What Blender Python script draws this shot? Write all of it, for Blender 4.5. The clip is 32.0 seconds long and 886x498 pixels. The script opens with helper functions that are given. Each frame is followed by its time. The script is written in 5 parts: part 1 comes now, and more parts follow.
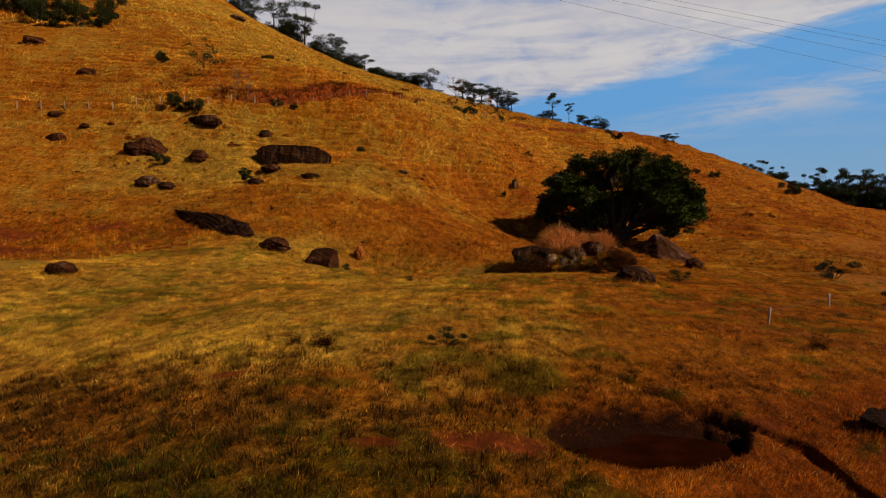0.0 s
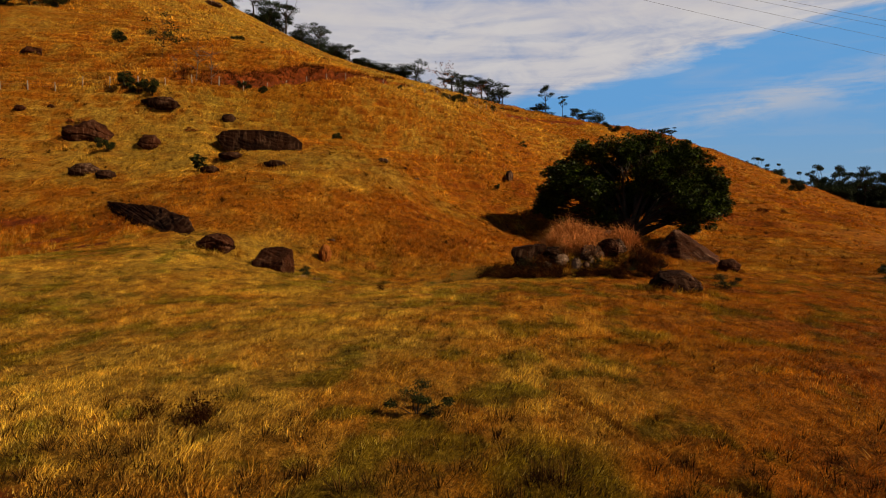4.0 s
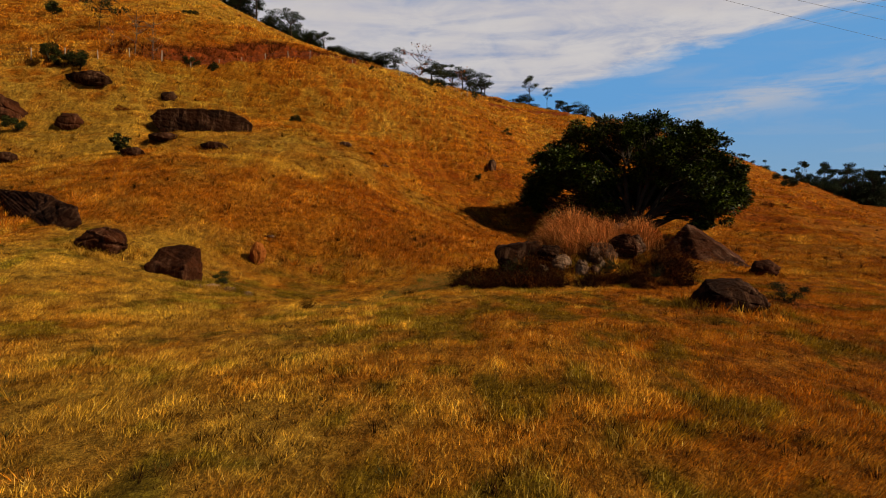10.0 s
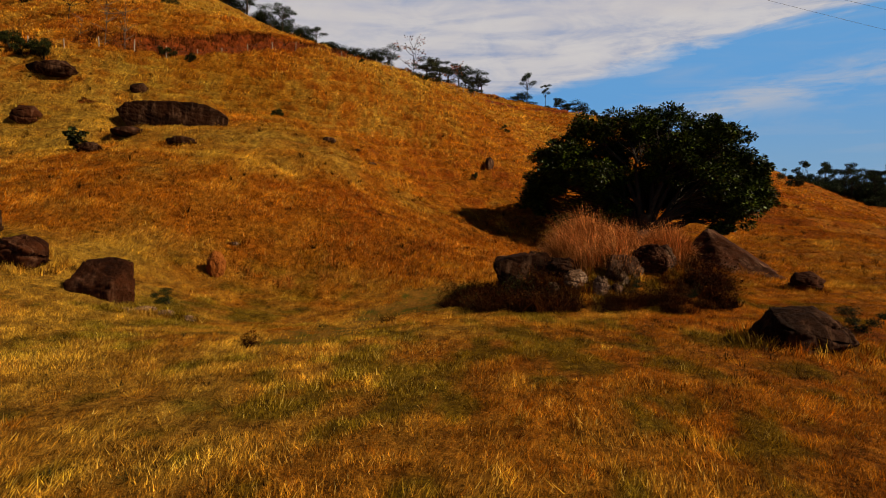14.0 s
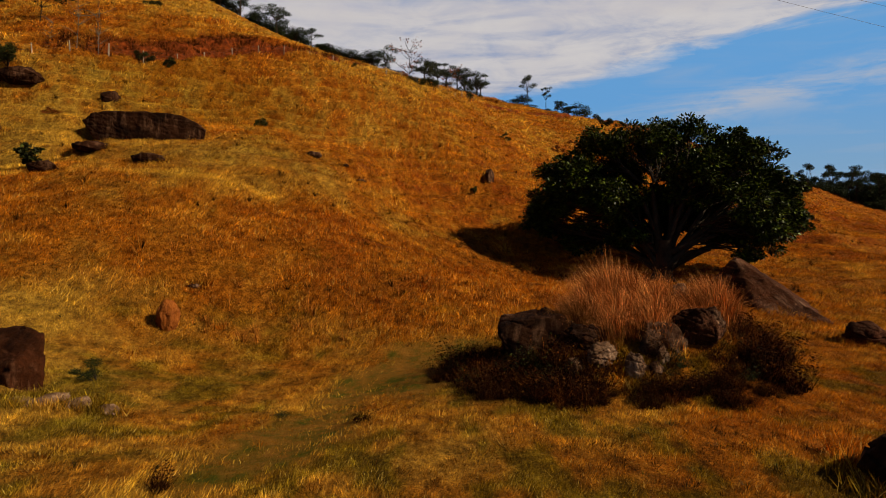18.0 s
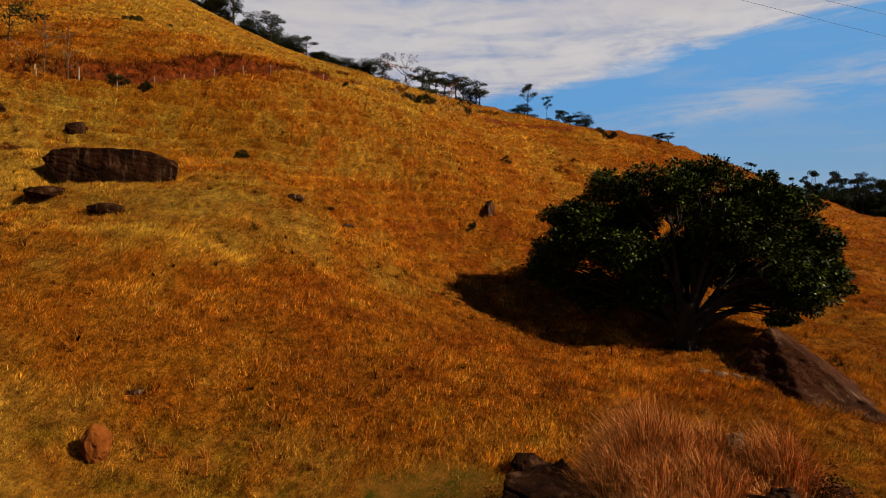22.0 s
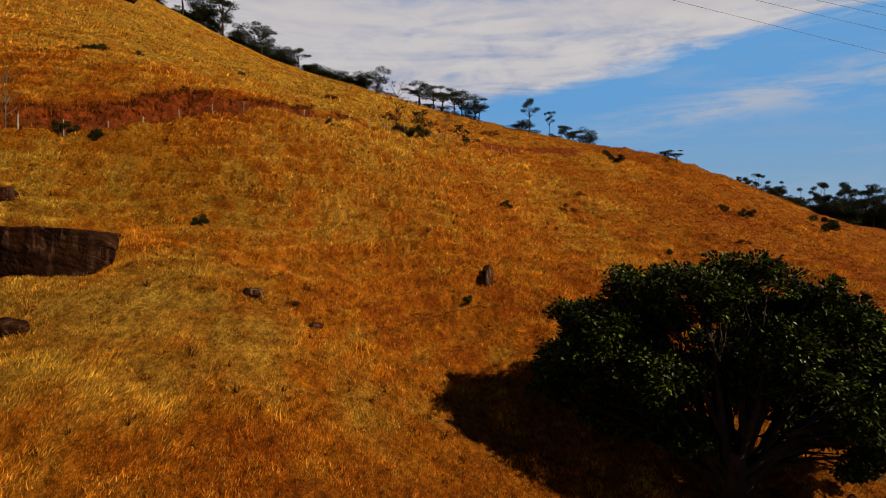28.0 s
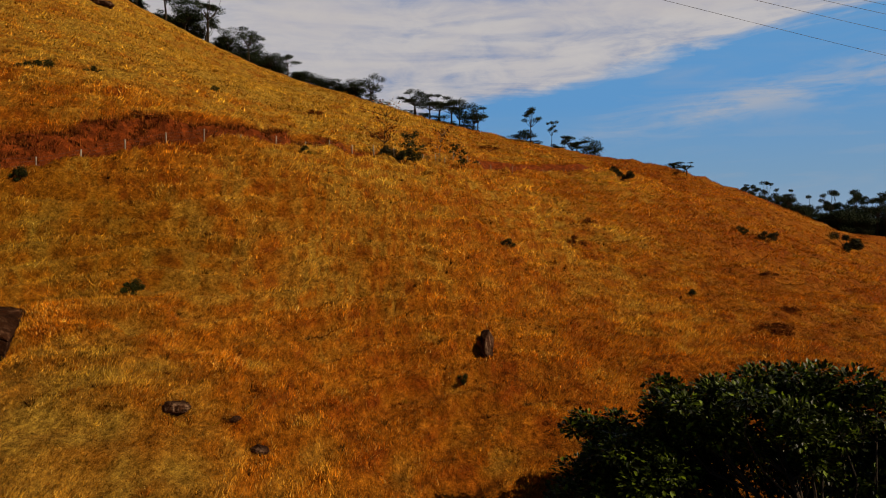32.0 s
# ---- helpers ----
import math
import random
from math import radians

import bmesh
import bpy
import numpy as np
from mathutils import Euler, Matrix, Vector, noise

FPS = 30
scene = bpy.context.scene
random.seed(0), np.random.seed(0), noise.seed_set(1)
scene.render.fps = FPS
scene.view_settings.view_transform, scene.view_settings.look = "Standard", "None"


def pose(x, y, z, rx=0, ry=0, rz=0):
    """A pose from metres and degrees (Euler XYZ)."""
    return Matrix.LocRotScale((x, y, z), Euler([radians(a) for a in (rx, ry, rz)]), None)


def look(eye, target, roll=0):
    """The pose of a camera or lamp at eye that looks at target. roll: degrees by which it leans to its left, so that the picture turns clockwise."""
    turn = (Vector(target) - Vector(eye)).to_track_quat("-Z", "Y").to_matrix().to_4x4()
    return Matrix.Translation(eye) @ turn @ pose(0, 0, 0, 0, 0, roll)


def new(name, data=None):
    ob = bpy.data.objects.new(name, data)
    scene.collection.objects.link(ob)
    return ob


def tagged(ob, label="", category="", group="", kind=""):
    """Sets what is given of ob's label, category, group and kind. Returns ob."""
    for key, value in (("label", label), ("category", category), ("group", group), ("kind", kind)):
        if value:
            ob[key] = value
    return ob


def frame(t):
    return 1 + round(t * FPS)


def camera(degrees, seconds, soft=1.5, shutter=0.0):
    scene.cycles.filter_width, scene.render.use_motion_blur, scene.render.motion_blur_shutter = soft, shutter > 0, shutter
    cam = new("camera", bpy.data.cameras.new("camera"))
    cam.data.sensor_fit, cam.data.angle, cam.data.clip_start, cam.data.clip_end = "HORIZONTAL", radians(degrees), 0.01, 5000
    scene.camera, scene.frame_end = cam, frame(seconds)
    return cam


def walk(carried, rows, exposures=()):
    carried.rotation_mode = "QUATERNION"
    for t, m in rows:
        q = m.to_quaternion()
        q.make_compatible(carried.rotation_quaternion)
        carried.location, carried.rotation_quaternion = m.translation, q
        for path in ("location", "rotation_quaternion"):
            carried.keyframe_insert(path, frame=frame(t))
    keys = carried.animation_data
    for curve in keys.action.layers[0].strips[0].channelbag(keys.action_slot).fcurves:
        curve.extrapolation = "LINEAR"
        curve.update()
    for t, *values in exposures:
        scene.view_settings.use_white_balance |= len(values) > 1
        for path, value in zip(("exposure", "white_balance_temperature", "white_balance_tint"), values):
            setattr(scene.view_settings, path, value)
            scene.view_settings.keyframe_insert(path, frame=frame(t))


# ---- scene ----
cam = camera(75.33, 32.0, soft=1.0)
# seconds, place in metres, turn in degrees
PATH = [
    (0, -0.178, 0.242, 3.434, 87.595, -0.083, -0.240),
    (0.5, -0.154, 1.436, 3.397, 87.608, -0.074, -0.316),
    (1, -0.121, 2.599, 3.337, 87.621, -0.082, -0.532),
    (1.5, -0.069, 3.710, 3.284, 87.614, -0.088, -0.708),
    (2, -0.021, 4.754, 3.240, 87.608, -0.087, -0.734),
    (2.5, 0.031, 5.722, 3.194, 87.601, -0.078, -0.811),
    (3, 0.093, 6.627, 3.160, 87.584, -0.062, -0.937),
    (3.5, 0.166, 7.489, 3.122, 87.549, -0.072, -1.105),
    (5.5, 0.524, 10.526, 3.012, 87.457, -0.036, -1.820),
    (6, 0.621, 11.230, 2.976, 87.442, -0.027, -1.999),
    (6.5, 0.720, 11.900, 2.956, 87.422, -0.026, -2.144),
    (7, 0.796, 12.569, 2.930, 87.403, -0.046, -2.308),
    (7.5, 0.891, 13.225, 2.905, 87.364, -0.075, -2.452),
    (8, 0.977, 13.856, 2.877, 87.345, -0.074, -2.587),
    (8.5, 1.067, 14.473, 2.863, 87.346, -0.102, -2.711),
    (9, 1.162, 15.071, 2.846, 87.307, -0.130, -2.835),
    (9.5, 1.244, 15.658, 2.824, 87.310, -0.126, -2.938),
    (10, 1.321, 16.236, 2.802, 87.293, -0.122, -3.021),
    (10.5, 1.394, 16.799, 2.772, 87.296, -0.127, -3.093),
    (11, 1.466, 17.352, 2.747, 87.289, -0.132, -3.156),
    (11.5, 1.529, 17.911, 2.731, 87.271, -0.126, -3.209),
    (12, 1.592, 18.443, 2.764, 87.244, -0.129, -3.242),
    (12.5, 1.659, 18.966, 2.817, 87.267, -0.142, -3.264),
    (13, 1.722, 19.490, 2.880, 87.270, -0.135, -3.297),
    (13.5, 1.787, 20.009, 2.963, 87.274, -0.153, -3.334),
    (14, 1.852, 20.524, 3.062, 87.279, -0.160, -3.352),
    (14.5, 1.917, 21.025, 3.180, 87.264, -0.177, -3.378),
    (16.5, 2.092, 23.085, 3.885, 87.284, -0.105, -3.472),
    (17, 2.141, 23.568, 4.120, 87.285, -0.112, -3.484),
    (17.5, 2.201, 24.066, 4.372, 87.277, -0.107, -3.466),
    (18, 2.279, 24.561, 4.654, 87.309, -0.083, -3.459),
    (18.5, 2.339, 25.048, 4.965, 87.310, -0.091, -3.490),
    (19, 2.393, 25.560, 5.313, 87.312, -0.087, -3.492),
    (19.5, 2.466, 26.079, 5.713, 87.297, -0.077, -3.493),
    (20, 2.529, 26.590, 6.138, 87.312, -0.078, -3.514),
    (20.5, 2.591, 27.105, 6.572, 87.347, -0.068, -3.525),
    (21, 2.659, 27.621, 7.001, 87.352, -0.038, -3.517),
    (21.5, 2.731, 28.146, 7.434, 87.367, -0.027, -3.499),
    (22, 2.809, 28.671, 7.873, 87.372, 0.013, -3.501),
    (22.5, 2.895, 29.193, 8.321, 87.367, 0.024, -3.472),
    (23, 2.982, 29.728, 8.758, 87.372, 0.023, -3.483),
    (23.5, 3.075, 30.297, 9.171, 87.377, 0.032, -3.478),
    (24, 3.164, 30.847, 9.590, 87.402, 0.071, -3.464),
    (24.5, 3.252, 31.398, 10.014, 87.387, 0.090, -3.459),
    (25, 3.350, 31.954, 10.446, 87.382, 0.078, -3.473),
    (25.5, 3.443, 32.520, 10.888, 87.387, 0.076, -3.467),
    (27.5, 3.844, 34.740, 12.875, 87.327, 0.001, -3.440),
    (28, 3.951, 35.374, 13.337, 87.322, 0.030, -3.436),
    (28.5, 4.047, 36.069, 13.821, 87.313, 0.046, -3.465),
    (29, 4.172, 36.850, 14.301, 87.344, 0.063, -3.464),
    (29.5, 4.277, 37.668, 14.736, 87.366, 0.069, -3.472),
    (30, 4.426, 38.617, 15.199, 87.377, 0.088, -3.451),
    (30.5, 4.569, 39.637, 15.663, 87.398, 0.105, -3.450),
    (31, 4.723, 40.726, 16.134, 87.389, 0.101, -3.458),
    (31.5, 4.871, 41.897, 16.625, 87.361, 0.138, -3.478),
    (32, 5.054, 43.120, 17.105, 87.362, 0.155, -3.487),
]
walk(cam, [(t, pose(x, y, z, rx, ry, rz)) for t, x, y, z, rx, ry, rz in PATH], [(0, 0.05, 7700, 9), (28, 0.05, 7700, 9), (32, -0.12, 7700, 9)])

# ---- daylight ----
SUN = Vector((0.76, -0.26, 0.60)).normalized()
world = bpy.data.worlds.new("daylight")
scene.world = world
world.use_nodes = True
wn = world.node_tree.nodes
sky = wn.new("ShaderNodeTexSky")
sky.sky_type, sky.sun_disc = "NISHITA", False
sky.altitude, sky.air_density, sky.dust_density = 1500.0, 0.5, 0.1
sky.sun_elevation = math.asin(SUN.z)
sky.sun_rotation = math.atan2(SUN.x, SUN.y)
wn["Background"].inputs["Strength"].default_value = 0.05
world.node_tree.links.new(sky.outputs["Color"], wn["Background"].inputs["Color"])
lamp = bpy.data.lights.new("sun", "SUN")
lamp.energy, lamp.angle, lamp.color = 5.0, radians(0.6), (1.0, 0.9, 0.74)
new("sun", lamp).matrix_world = look((0, 0, 60), Vector((0, 0, 60)) - SUN)


# ---- materials ----
def start(name):
    m = bpy.data.materials.new(name)
    m.use_nodes = True
    nt = m.node_tree
    b = nt.nodes["Principled BSDF"]
    b.inputs["Specular IOR Level"].default_value = 0.15
    return m, nt, b


def node(nt, kind, **sockets):
    n = nt.nodes.new(kind)
    for key, value in sockets.items():
        n.inputs[key.replace("_", " ")].default_value = value
    return n


def coords(nt):
    return nt.nodes.new("ShaderNodeTexCoord").outputs["Object"]


def noise_of(nt, vec, scale, detail=4.0, rough=0.6):
    n = node(nt, "ShaderNodeTexNoise", Scale=scale, Detail=detail, Roughness=rough)
    nt.links.new(vec, n.inputs["Vector"])
    return n.outputs["Fac"]


def ramp(nt, fac, stops):
    r = nt.nodes.new("ShaderNodeValToRGB")
    while len(r.color_ramp.elements) < len(stops):
        r.color_ramp.elements.new(0.5)
    for e, (p, c) in zip(r.color_ramp.elements, stops):
        e.position, e.color = p, (*c, 1)
    nt.links.new(fac, r.inputs["Fac"])
    return r.outputs["Color"]


def fade(nt, fac, lo, hi):
    r = node(nt, "ShaderNodeMapRange", From_Min=lo, From_Max=hi)
    nt.links.new(fac, r.inputs["Value"])
    return r.outputs["Result"]


def mix(nt, fac, a, b, how="MIX"):
    m = nt.nodes.new("ShaderNodeMix")
    m.data_type, m.blend_type = "RGBA", how
    for sock, val in ((m.inputs[0], fac), (m.inputs[6], a), (m.inputs[7], b)):
        if isinstance(val, (int, float)):
            sock.default_value = val
        elif isinstance(val, tuple):
            sock.default_value = (*val, 1)
        else:
            nt.links.new(val, sock)
    return m.outputs[2]


def bump(nt, b, height, strength, dist):
    n = node(nt, "ShaderNodeBump", Strength=strength, Distance=dist)
    nt.links.new(height, n.inputs["Height"])
    nt.links.new(n.outputs["Normal"], b.inputs["Normal"])


def attr(nt, name):
    a = nt.nodes.new("ShaderNodeAttribute")
    a.attribute_name = name
    return a.outputs["Fac"]


def surface(name, stops, scale, fine, rough=0.85, bumps=0.4, dist=0.05, per_object=0.0):
    """Two scales of stain and grain over a ramp of base colours, with relief."""
    m, nt, b = start(name)
    c = coords(nt)
    big, small = noise_of(nt, c, scale, 5), noise_of(nt, c, fine, 6, 0.7)
    col = ramp(nt, big, stops)
    col = mix(nt, 0.55, col, ramp(nt, small, [(0.3, (0.45, 0.45, 0.45)), (0.7, (1, 1, 1))]), "MULTIPLY")
    if per_object:
        r = nt.nodes.new("ShaderNodeObjectInfo").outputs["Random"]
        col = mix(nt, per_object, col, ramp(nt, r, [(0.0, (0.5, 0.5, 0.5)), (1.0, (1.2, 1.15, 1.1))]), "MULTIPLY")
    nt.links.new(col, b.inputs["Base Color"])
    b.inputs["Roughness"].default_value = rough
    bump(nt, b, small, bumps, dist)
    return m


STRAW, GOLD, RUST = (0.72, 0.400, 0.064), (0.64, 0.210, 0.020), (0.46, 0.100, 0.010)
GREEN = (0.135, 0.142, 0.006)


def grass_colour(nt, c, dim):
    """Straw, gold and rust by the slope's dryness, green where moisture stays; alike on blades and thatch."""
    tone = attr(nt, "dry")
    patch = noise_of(nt, c, 0.35, 4)
    t = nt.nodes.new("ShaderNodeMath")
    t.operation = "MULTIPLY_ADD"
    nt.links.new(patch, t.inputs[0])
    t.inputs[1].default_value = 0.9
    wide = nt.nodes.new("ShaderNodeMath")
    wide.operation = "MULTIPLY_ADD"
    nt.links.new(noise_of(nt, c, 0.09, 4), wide.inputs[0])
    wide.inputs[1].default_value = 0.7
    nt.links.new(tone, wide.inputs[2])
    nt.links.new(wide.outputs[0], t.inputs[2])
    s = nt.nodes.new("ShaderNodeMath")
    s.operation = "SUBTRACT"
    nt.links.new(t.outputs[0], s.inputs[0])
    s.inputs[1].default_value = 0.80
    col = ramp(nt, s.outputs[0], [(0.05, tuple(v * dim for v in STRAW)), (0.5, tuple(v * dim for v in GOLD)), (0.95, tuple(v * dim for v in RUST))])
    col = mix(nt, attr(nt, "green"), col, tuple(v * dim for v in GREEN))
    # weathered grey-brown bunches among fresh straw
    mp = nt.nodes.new("ShaderNodeMapping")
    mp.inputs["Scale"].default_value = (1.0, 0.55, 0.9)
    nt.links.new(c, mp.inputs["Vector"])
    tuft = noise_of(nt, mp.outputs["Vector"], 2.4, 6, 0.80)
    col = mix(nt, 1.0, col, ramp(nt, tuft, [(0.34, (0.34, 0.29, 0.24)), (0.46, (0.80, 0.77, 0.72)), (0.56, (1.1, 1.1, 1.08)), (0.66, (1.45, 1.5, 1.48))]), "MULTIPLY")
    return col


def grass_material(name):
    m, nt, b = start(name)
    c = coords(nt)
    col = grass_colour(nt, c, 1.0)
    g = nt.nodes.new("ShaderNodeNewGeometry")
    pale = nt.nodes.new("ShaderNodeMath")
    pale.operation = "WRAP"
    nt.links.new(g.outputs["Random Per Island"], pale.inputs[0])
    pale.inputs[1].default_value, pale.inputs[2].default_value = 0.0, 0.13
    col = mix(nt, fade(nt, pale.outputs[0], 0.10, 0.14), col, (0.74, 0.52, 0.17))
    col = mix(nt, 1.0, col, ramp(nt, g.outputs["Random Per Island"], [(0.0, (0.28, 0.24, 0.21)), (0.3, (0.62, 0.58, 0.54)), (0.75, (1.1, 1.1, 1.0)), (1.0, (1.6, 1.68, 1.45))]), "MULTIPLY")
    # tone: weathering by the bunch, plus painted light on tufts and shade between
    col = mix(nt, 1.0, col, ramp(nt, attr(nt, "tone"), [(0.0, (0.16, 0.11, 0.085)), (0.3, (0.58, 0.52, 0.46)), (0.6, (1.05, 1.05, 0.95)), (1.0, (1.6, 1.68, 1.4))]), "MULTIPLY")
    nt.links.new(col, b.inputs["Base Color"])
    b.inputs["Roughness"].default_value = 0.8
    b.inputs["Specular IOR Level"].default_value = 0.04
    t = nt.nodes.new("ShaderNodeBsdfTranslucent")
    nt.links.new(col, t.inputs["Color"])
    mx = nt.nodes.new("ShaderNodeMixShader")
    mx.inputs[0].default_value = 0.3
    nt.links.new(b.outputs[0], mx.inputs[1])
    nt.links.new(t.outputs[0], mx.inputs[2])
    nt.links.new(mx.outputs[0], nt.nodes["Material Output"].inputs["Surface"])
    return m


def ground_material():
    m, nt, b = start("thatch_and_soil")
    c = coords(nt)
    col = grass_colour(nt, c, 0.58)
    small = noise_of(nt, c, 5.0, 8, 0.75)
    mid = noise_of(nt, c, 0.9, 6, 0.7)
    col = mix(nt, 0.85, col, ramp(nt, small, [(0.32, (0.22, 0.18, 0.15)), (0.5, (0.8, 0.78, 0.75)), (0.68, (1.35, 1.35, 1.3))]), "MULTIPLY")
    col = mix(nt, 0.5, col, ramp(nt, mid, [(0.35, (0.45, 0.4, 0.36)), (0.6, (1.1, 1.1, 1.1))]), "MULTIPLY")
    straw = noise_of(nt, c, 26.0, 6, 0.8)
    col = mix(nt, 0.9, col, ramp(nt, straw, [(0.34, (0.16, 0.13, 0.11)), (0.5, (0.85, 0.83, 0.8)), (0.66, (1.7, 1.75, 1.7))]), "MULTIPLY")
    red = ramp(nt, noise_of(nt, c, 1.7, 6, 0.7), [(0.3, (0.055, 0.010, 0.003)), (0.5, (0.13, 0.025, 0.005)), (0.7, (0.30, 0.058, 0.011))])
    col = mix(nt, attr(nt, "soil"), col, red)
    mud = ramp(nt, noise_of(nt, c, 1.1, 6, 0.7), [(0.38, (0.058, 0.062, 0.006)), (0.5, (0.16, 0.080, 0.011)), (0.68, (0.30, 0.125, 0.020))])
    col = mix(nt, attr(nt, "mud"), col, mud)
    # near-black earth over the hollow's walls and floor and along the gully
    col = mix(nt, attr(nt, "dark_earth"), col, (0.013, 0.0034, 0.0012))
    nt.links.new(col, b.inputs["Base Color"])
    b.inputs["Roughness"].default_value = 0.95
    b.inputs["Specular IOR Level"].default_value = 0.05
    bump(nt, b, small, 0.9, 0.25)
    return m


def leaf_material(name, dark, light, rough=0.35, gloss=0.4):
    m, nt, b = start(name)
    g = nt.nodes.new("ShaderNodeNewGeometry")
    col = ramp(nt, g.outputs["Random Per Island"], [(0.0, dark), (0.4, tuple((a + b) / 4 for a, b in zip(dark, light))), (0.78, light), (1.0, tuple(v * 2.6 for v in light))])
    nt.links.new(col, b.inputs["Base Color"])
    b.inputs["Roughness"].default_value = rough
    b.inputs["Specular IOR Level"].default_value = gloss
    return m


def rock_material(name, dark, mid, pale, streak=0.5, run_off=(1.6, 1.6, 0.22)):
    """Weathered gneiss: dark crust, run-off streaks down the faces, pale lichen."""
    m, nt, b = start(name)
    c = coords(nt)
    sc = nt.nodes.new("ShaderNodeMapping")
    sc.inputs["Scale"].default_value = run_off
    nt.links.new(c, sc.inputs["Vector"])
    run = noise_of(nt, sc.outputs["Vector"], 1.6, 6, 0.7)
    big, small = noise_of(nt, c, 0.8, 6, 0.65), noise_of(nt, c, 9.0, 8, 0.75)
    col = ramp(nt, big, [(0.3, dark), (0.6, mid)])
    streaks = nt.nodes.new("ShaderNodeMath")
    streaks.operation = "MULTIPLY"
    nt.links.new(fade(nt, run, 0.50, 0.68), streaks.inputs[0])
    nt.links.new(fade(nt, noise_of(nt, c, 0.55, 4, 0.6), 0.42, 0.62), streaks.inputs[1])
    col = mix(nt, streaks.outputs[0], col, pale)
    lich = nt.nodes.new("ShaderNodeMath")
    lich.operation = "MULTIPLY"
    nt.links.new(fade(nt, noise_of(nt, c, 2.6, 6, 0.8), 0.6, 0.68), lich.inputs[0])
    lich.inputs[1].default_value = streak
    col = mix(nt, lich.outputs[0], col, pale)
    col = mix(nt, 0.7, col, ramp(nt, small, [(0.3, (0.4, 0.4, 0.4)), (0.7, (1.25, 1.25, 1.25))]), "MULTIPLY")
    nt.links.new(col, b.inputs["Base Color"])
    b.inputs["Roughness"].default_value = 0.85
    b.inputs["Specular IOR Level"].default_value = 0.06
    bump(nt, b, small, 0.8, 0.10)
    return m


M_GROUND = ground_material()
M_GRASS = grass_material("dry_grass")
M_ROCK = rock_material("dark_gneiss", (0.004, 0.0014, 0.0006), (0.032, 0.0098, 0.0034), (0.17, 0.082, 0.045), 0.30)
M_BROWNROCK = rock_material("brown_gneiss", (0.007, 0.0022, 0.0008), (0.058, 0.0155, 0.0050), (0.19, 0.085, 0.046), 0.25)
M_PALEROCK = rock_material("lichen_gneiss", (0.010, 0.0038, 0.0017), (0.060, 0.022, 0.010), (0.36, 0.21, 0.13), 0.9)
M_SLAB = rock_material("streaked_gneiss", (0.014, 0.0045, 0.0018), (0.085, 0.025, 0.009), (0.34, 0.19, 0.12), 0.5, (1.9, 0.22, 0.45))
M_GREYSTONE = rock_material("pale_gneiss", (0.060, 0.030, 0.016), (0.24, 0.130, 0.075), (0.52, 0.34, 0.23), 1.0)
M_TERMITE = surface("termite_clay", [(0.3, (0.16, 0.040, 0.006)), (0.7, (0.34, 0.095, 0.014))], 2.2, 14, 0.95, 0.8, 0.06)
M_BARK = surface("grey_brown_bark", [(0.3, (0.016, 0.010, 0.006)), (0.7, (0.055, 0.036, 0.022))], 1.5, 18, 0.9, 0.6, 0.03)
M_PALEBARK = surface("pale_bark", [(0.3, (0.10, 0.07, 0.05)), (0.7, (0.22, 0.17, 0.13))], 1.5, 14, 0.9, 0.5, 0.02)
M_POST = surface("sun_bleached_post", [(0.3, (0.24, 0.18, 0.13)), (0.7, (0.48, 0.40, 0.32))], 2.0, 22, 0.9, 0.5, 0.01, 0.5)
M_WIRE = surface("dull_galvanised_wire", [(0.3, (0.05, 0.045, 0.04)), (0.7, (0.12, 0.115, 0.11))], 3.0, 30, 0.5, 0.1, 0.01)
M_LEAF = leaf_material("glossy_fig_leaf", (0.002, 0.004, 0.0004), (0.046, 0.064, 0.003), 0.40, 0.12)
M_FARLEAF = leaf_material("distant_leaf", (0.006, 0.011, 0.004), (0.022, 0.034, 0.010), 0.7, 0.1)
M_BUSHLEAF = leaf_material("scrub_leaf", (0.006, 0.008, 0.0015), (0.030, 0.034, 0.005), 0.6, 0.10)
M_REDBRUSH = leaf_material("dry_brush", (0.020, 0.006, 0.002), (0.25, 0.068, 0.013), 0.8, 0.04)
M_WEED = leaf_material("withered_weed", (0.008, 0.0035, 0.001), (0.066, 0.026, 0.0048), 0.8, 0.03)
M_GREENGRASS = leaf_material("green_grass", (0.004, 0.006, 0.0006), (0.034, 0.040, 0.003), 0.8, 0.03)
M_RUSTGRASS = leaf_material("rust_grass", (0.10, 0.028, 0.005), (0.42, 0.14, 0.022), 0.8, 0.04)
M_PLUME = leaf_material("plume_grass", (0.22, 0.060, 0.012), (0.62, 0.25, 0.075), 0.8, 0.03)
M_DARKBRUSH = leaf_material("dead_brush", (0.004, 0.0016, 0.0006), (0.046, 0.014, 0.0035), 0.85, 0.03)
M_HOLLOW_FLOOR = surface("hollow_floor", [(0.3, (0.008, 0.0018, 0.0006)), (0.7, (0.026, 0.0050, 0.0014))], 1.2, 6, 0.5, 0.10, 0.01)


# ---- small tools ----
def lattice_noise(x, y, seed):
    xi, yi = np.floor(x).astype(np.int64), np.floor(y).astype(np.int64)
    u, v = x - xi, y - yi
    u, v = u * u * (3 - 2 * u), v * v * (3 - 2 * v)

    def h(a, b):
        k = (a * 374761393 + b * 668265263 + seed * 974634533) & 0xFFFFFFFF
        k = ((k ^ (k >> 13)) * 1274126177) & 0xFFFFFFFF
        return ((k ^ (k >> 16)) & 0xFFFF) / 65535.0

    return (h(xi, yi) * (1 - u) + h(xi + 1, yi) * u) * (1 - v) + (h(xi, yi + 1) * (1 - u) + h(xi + 1, yi + 1) * u) * v


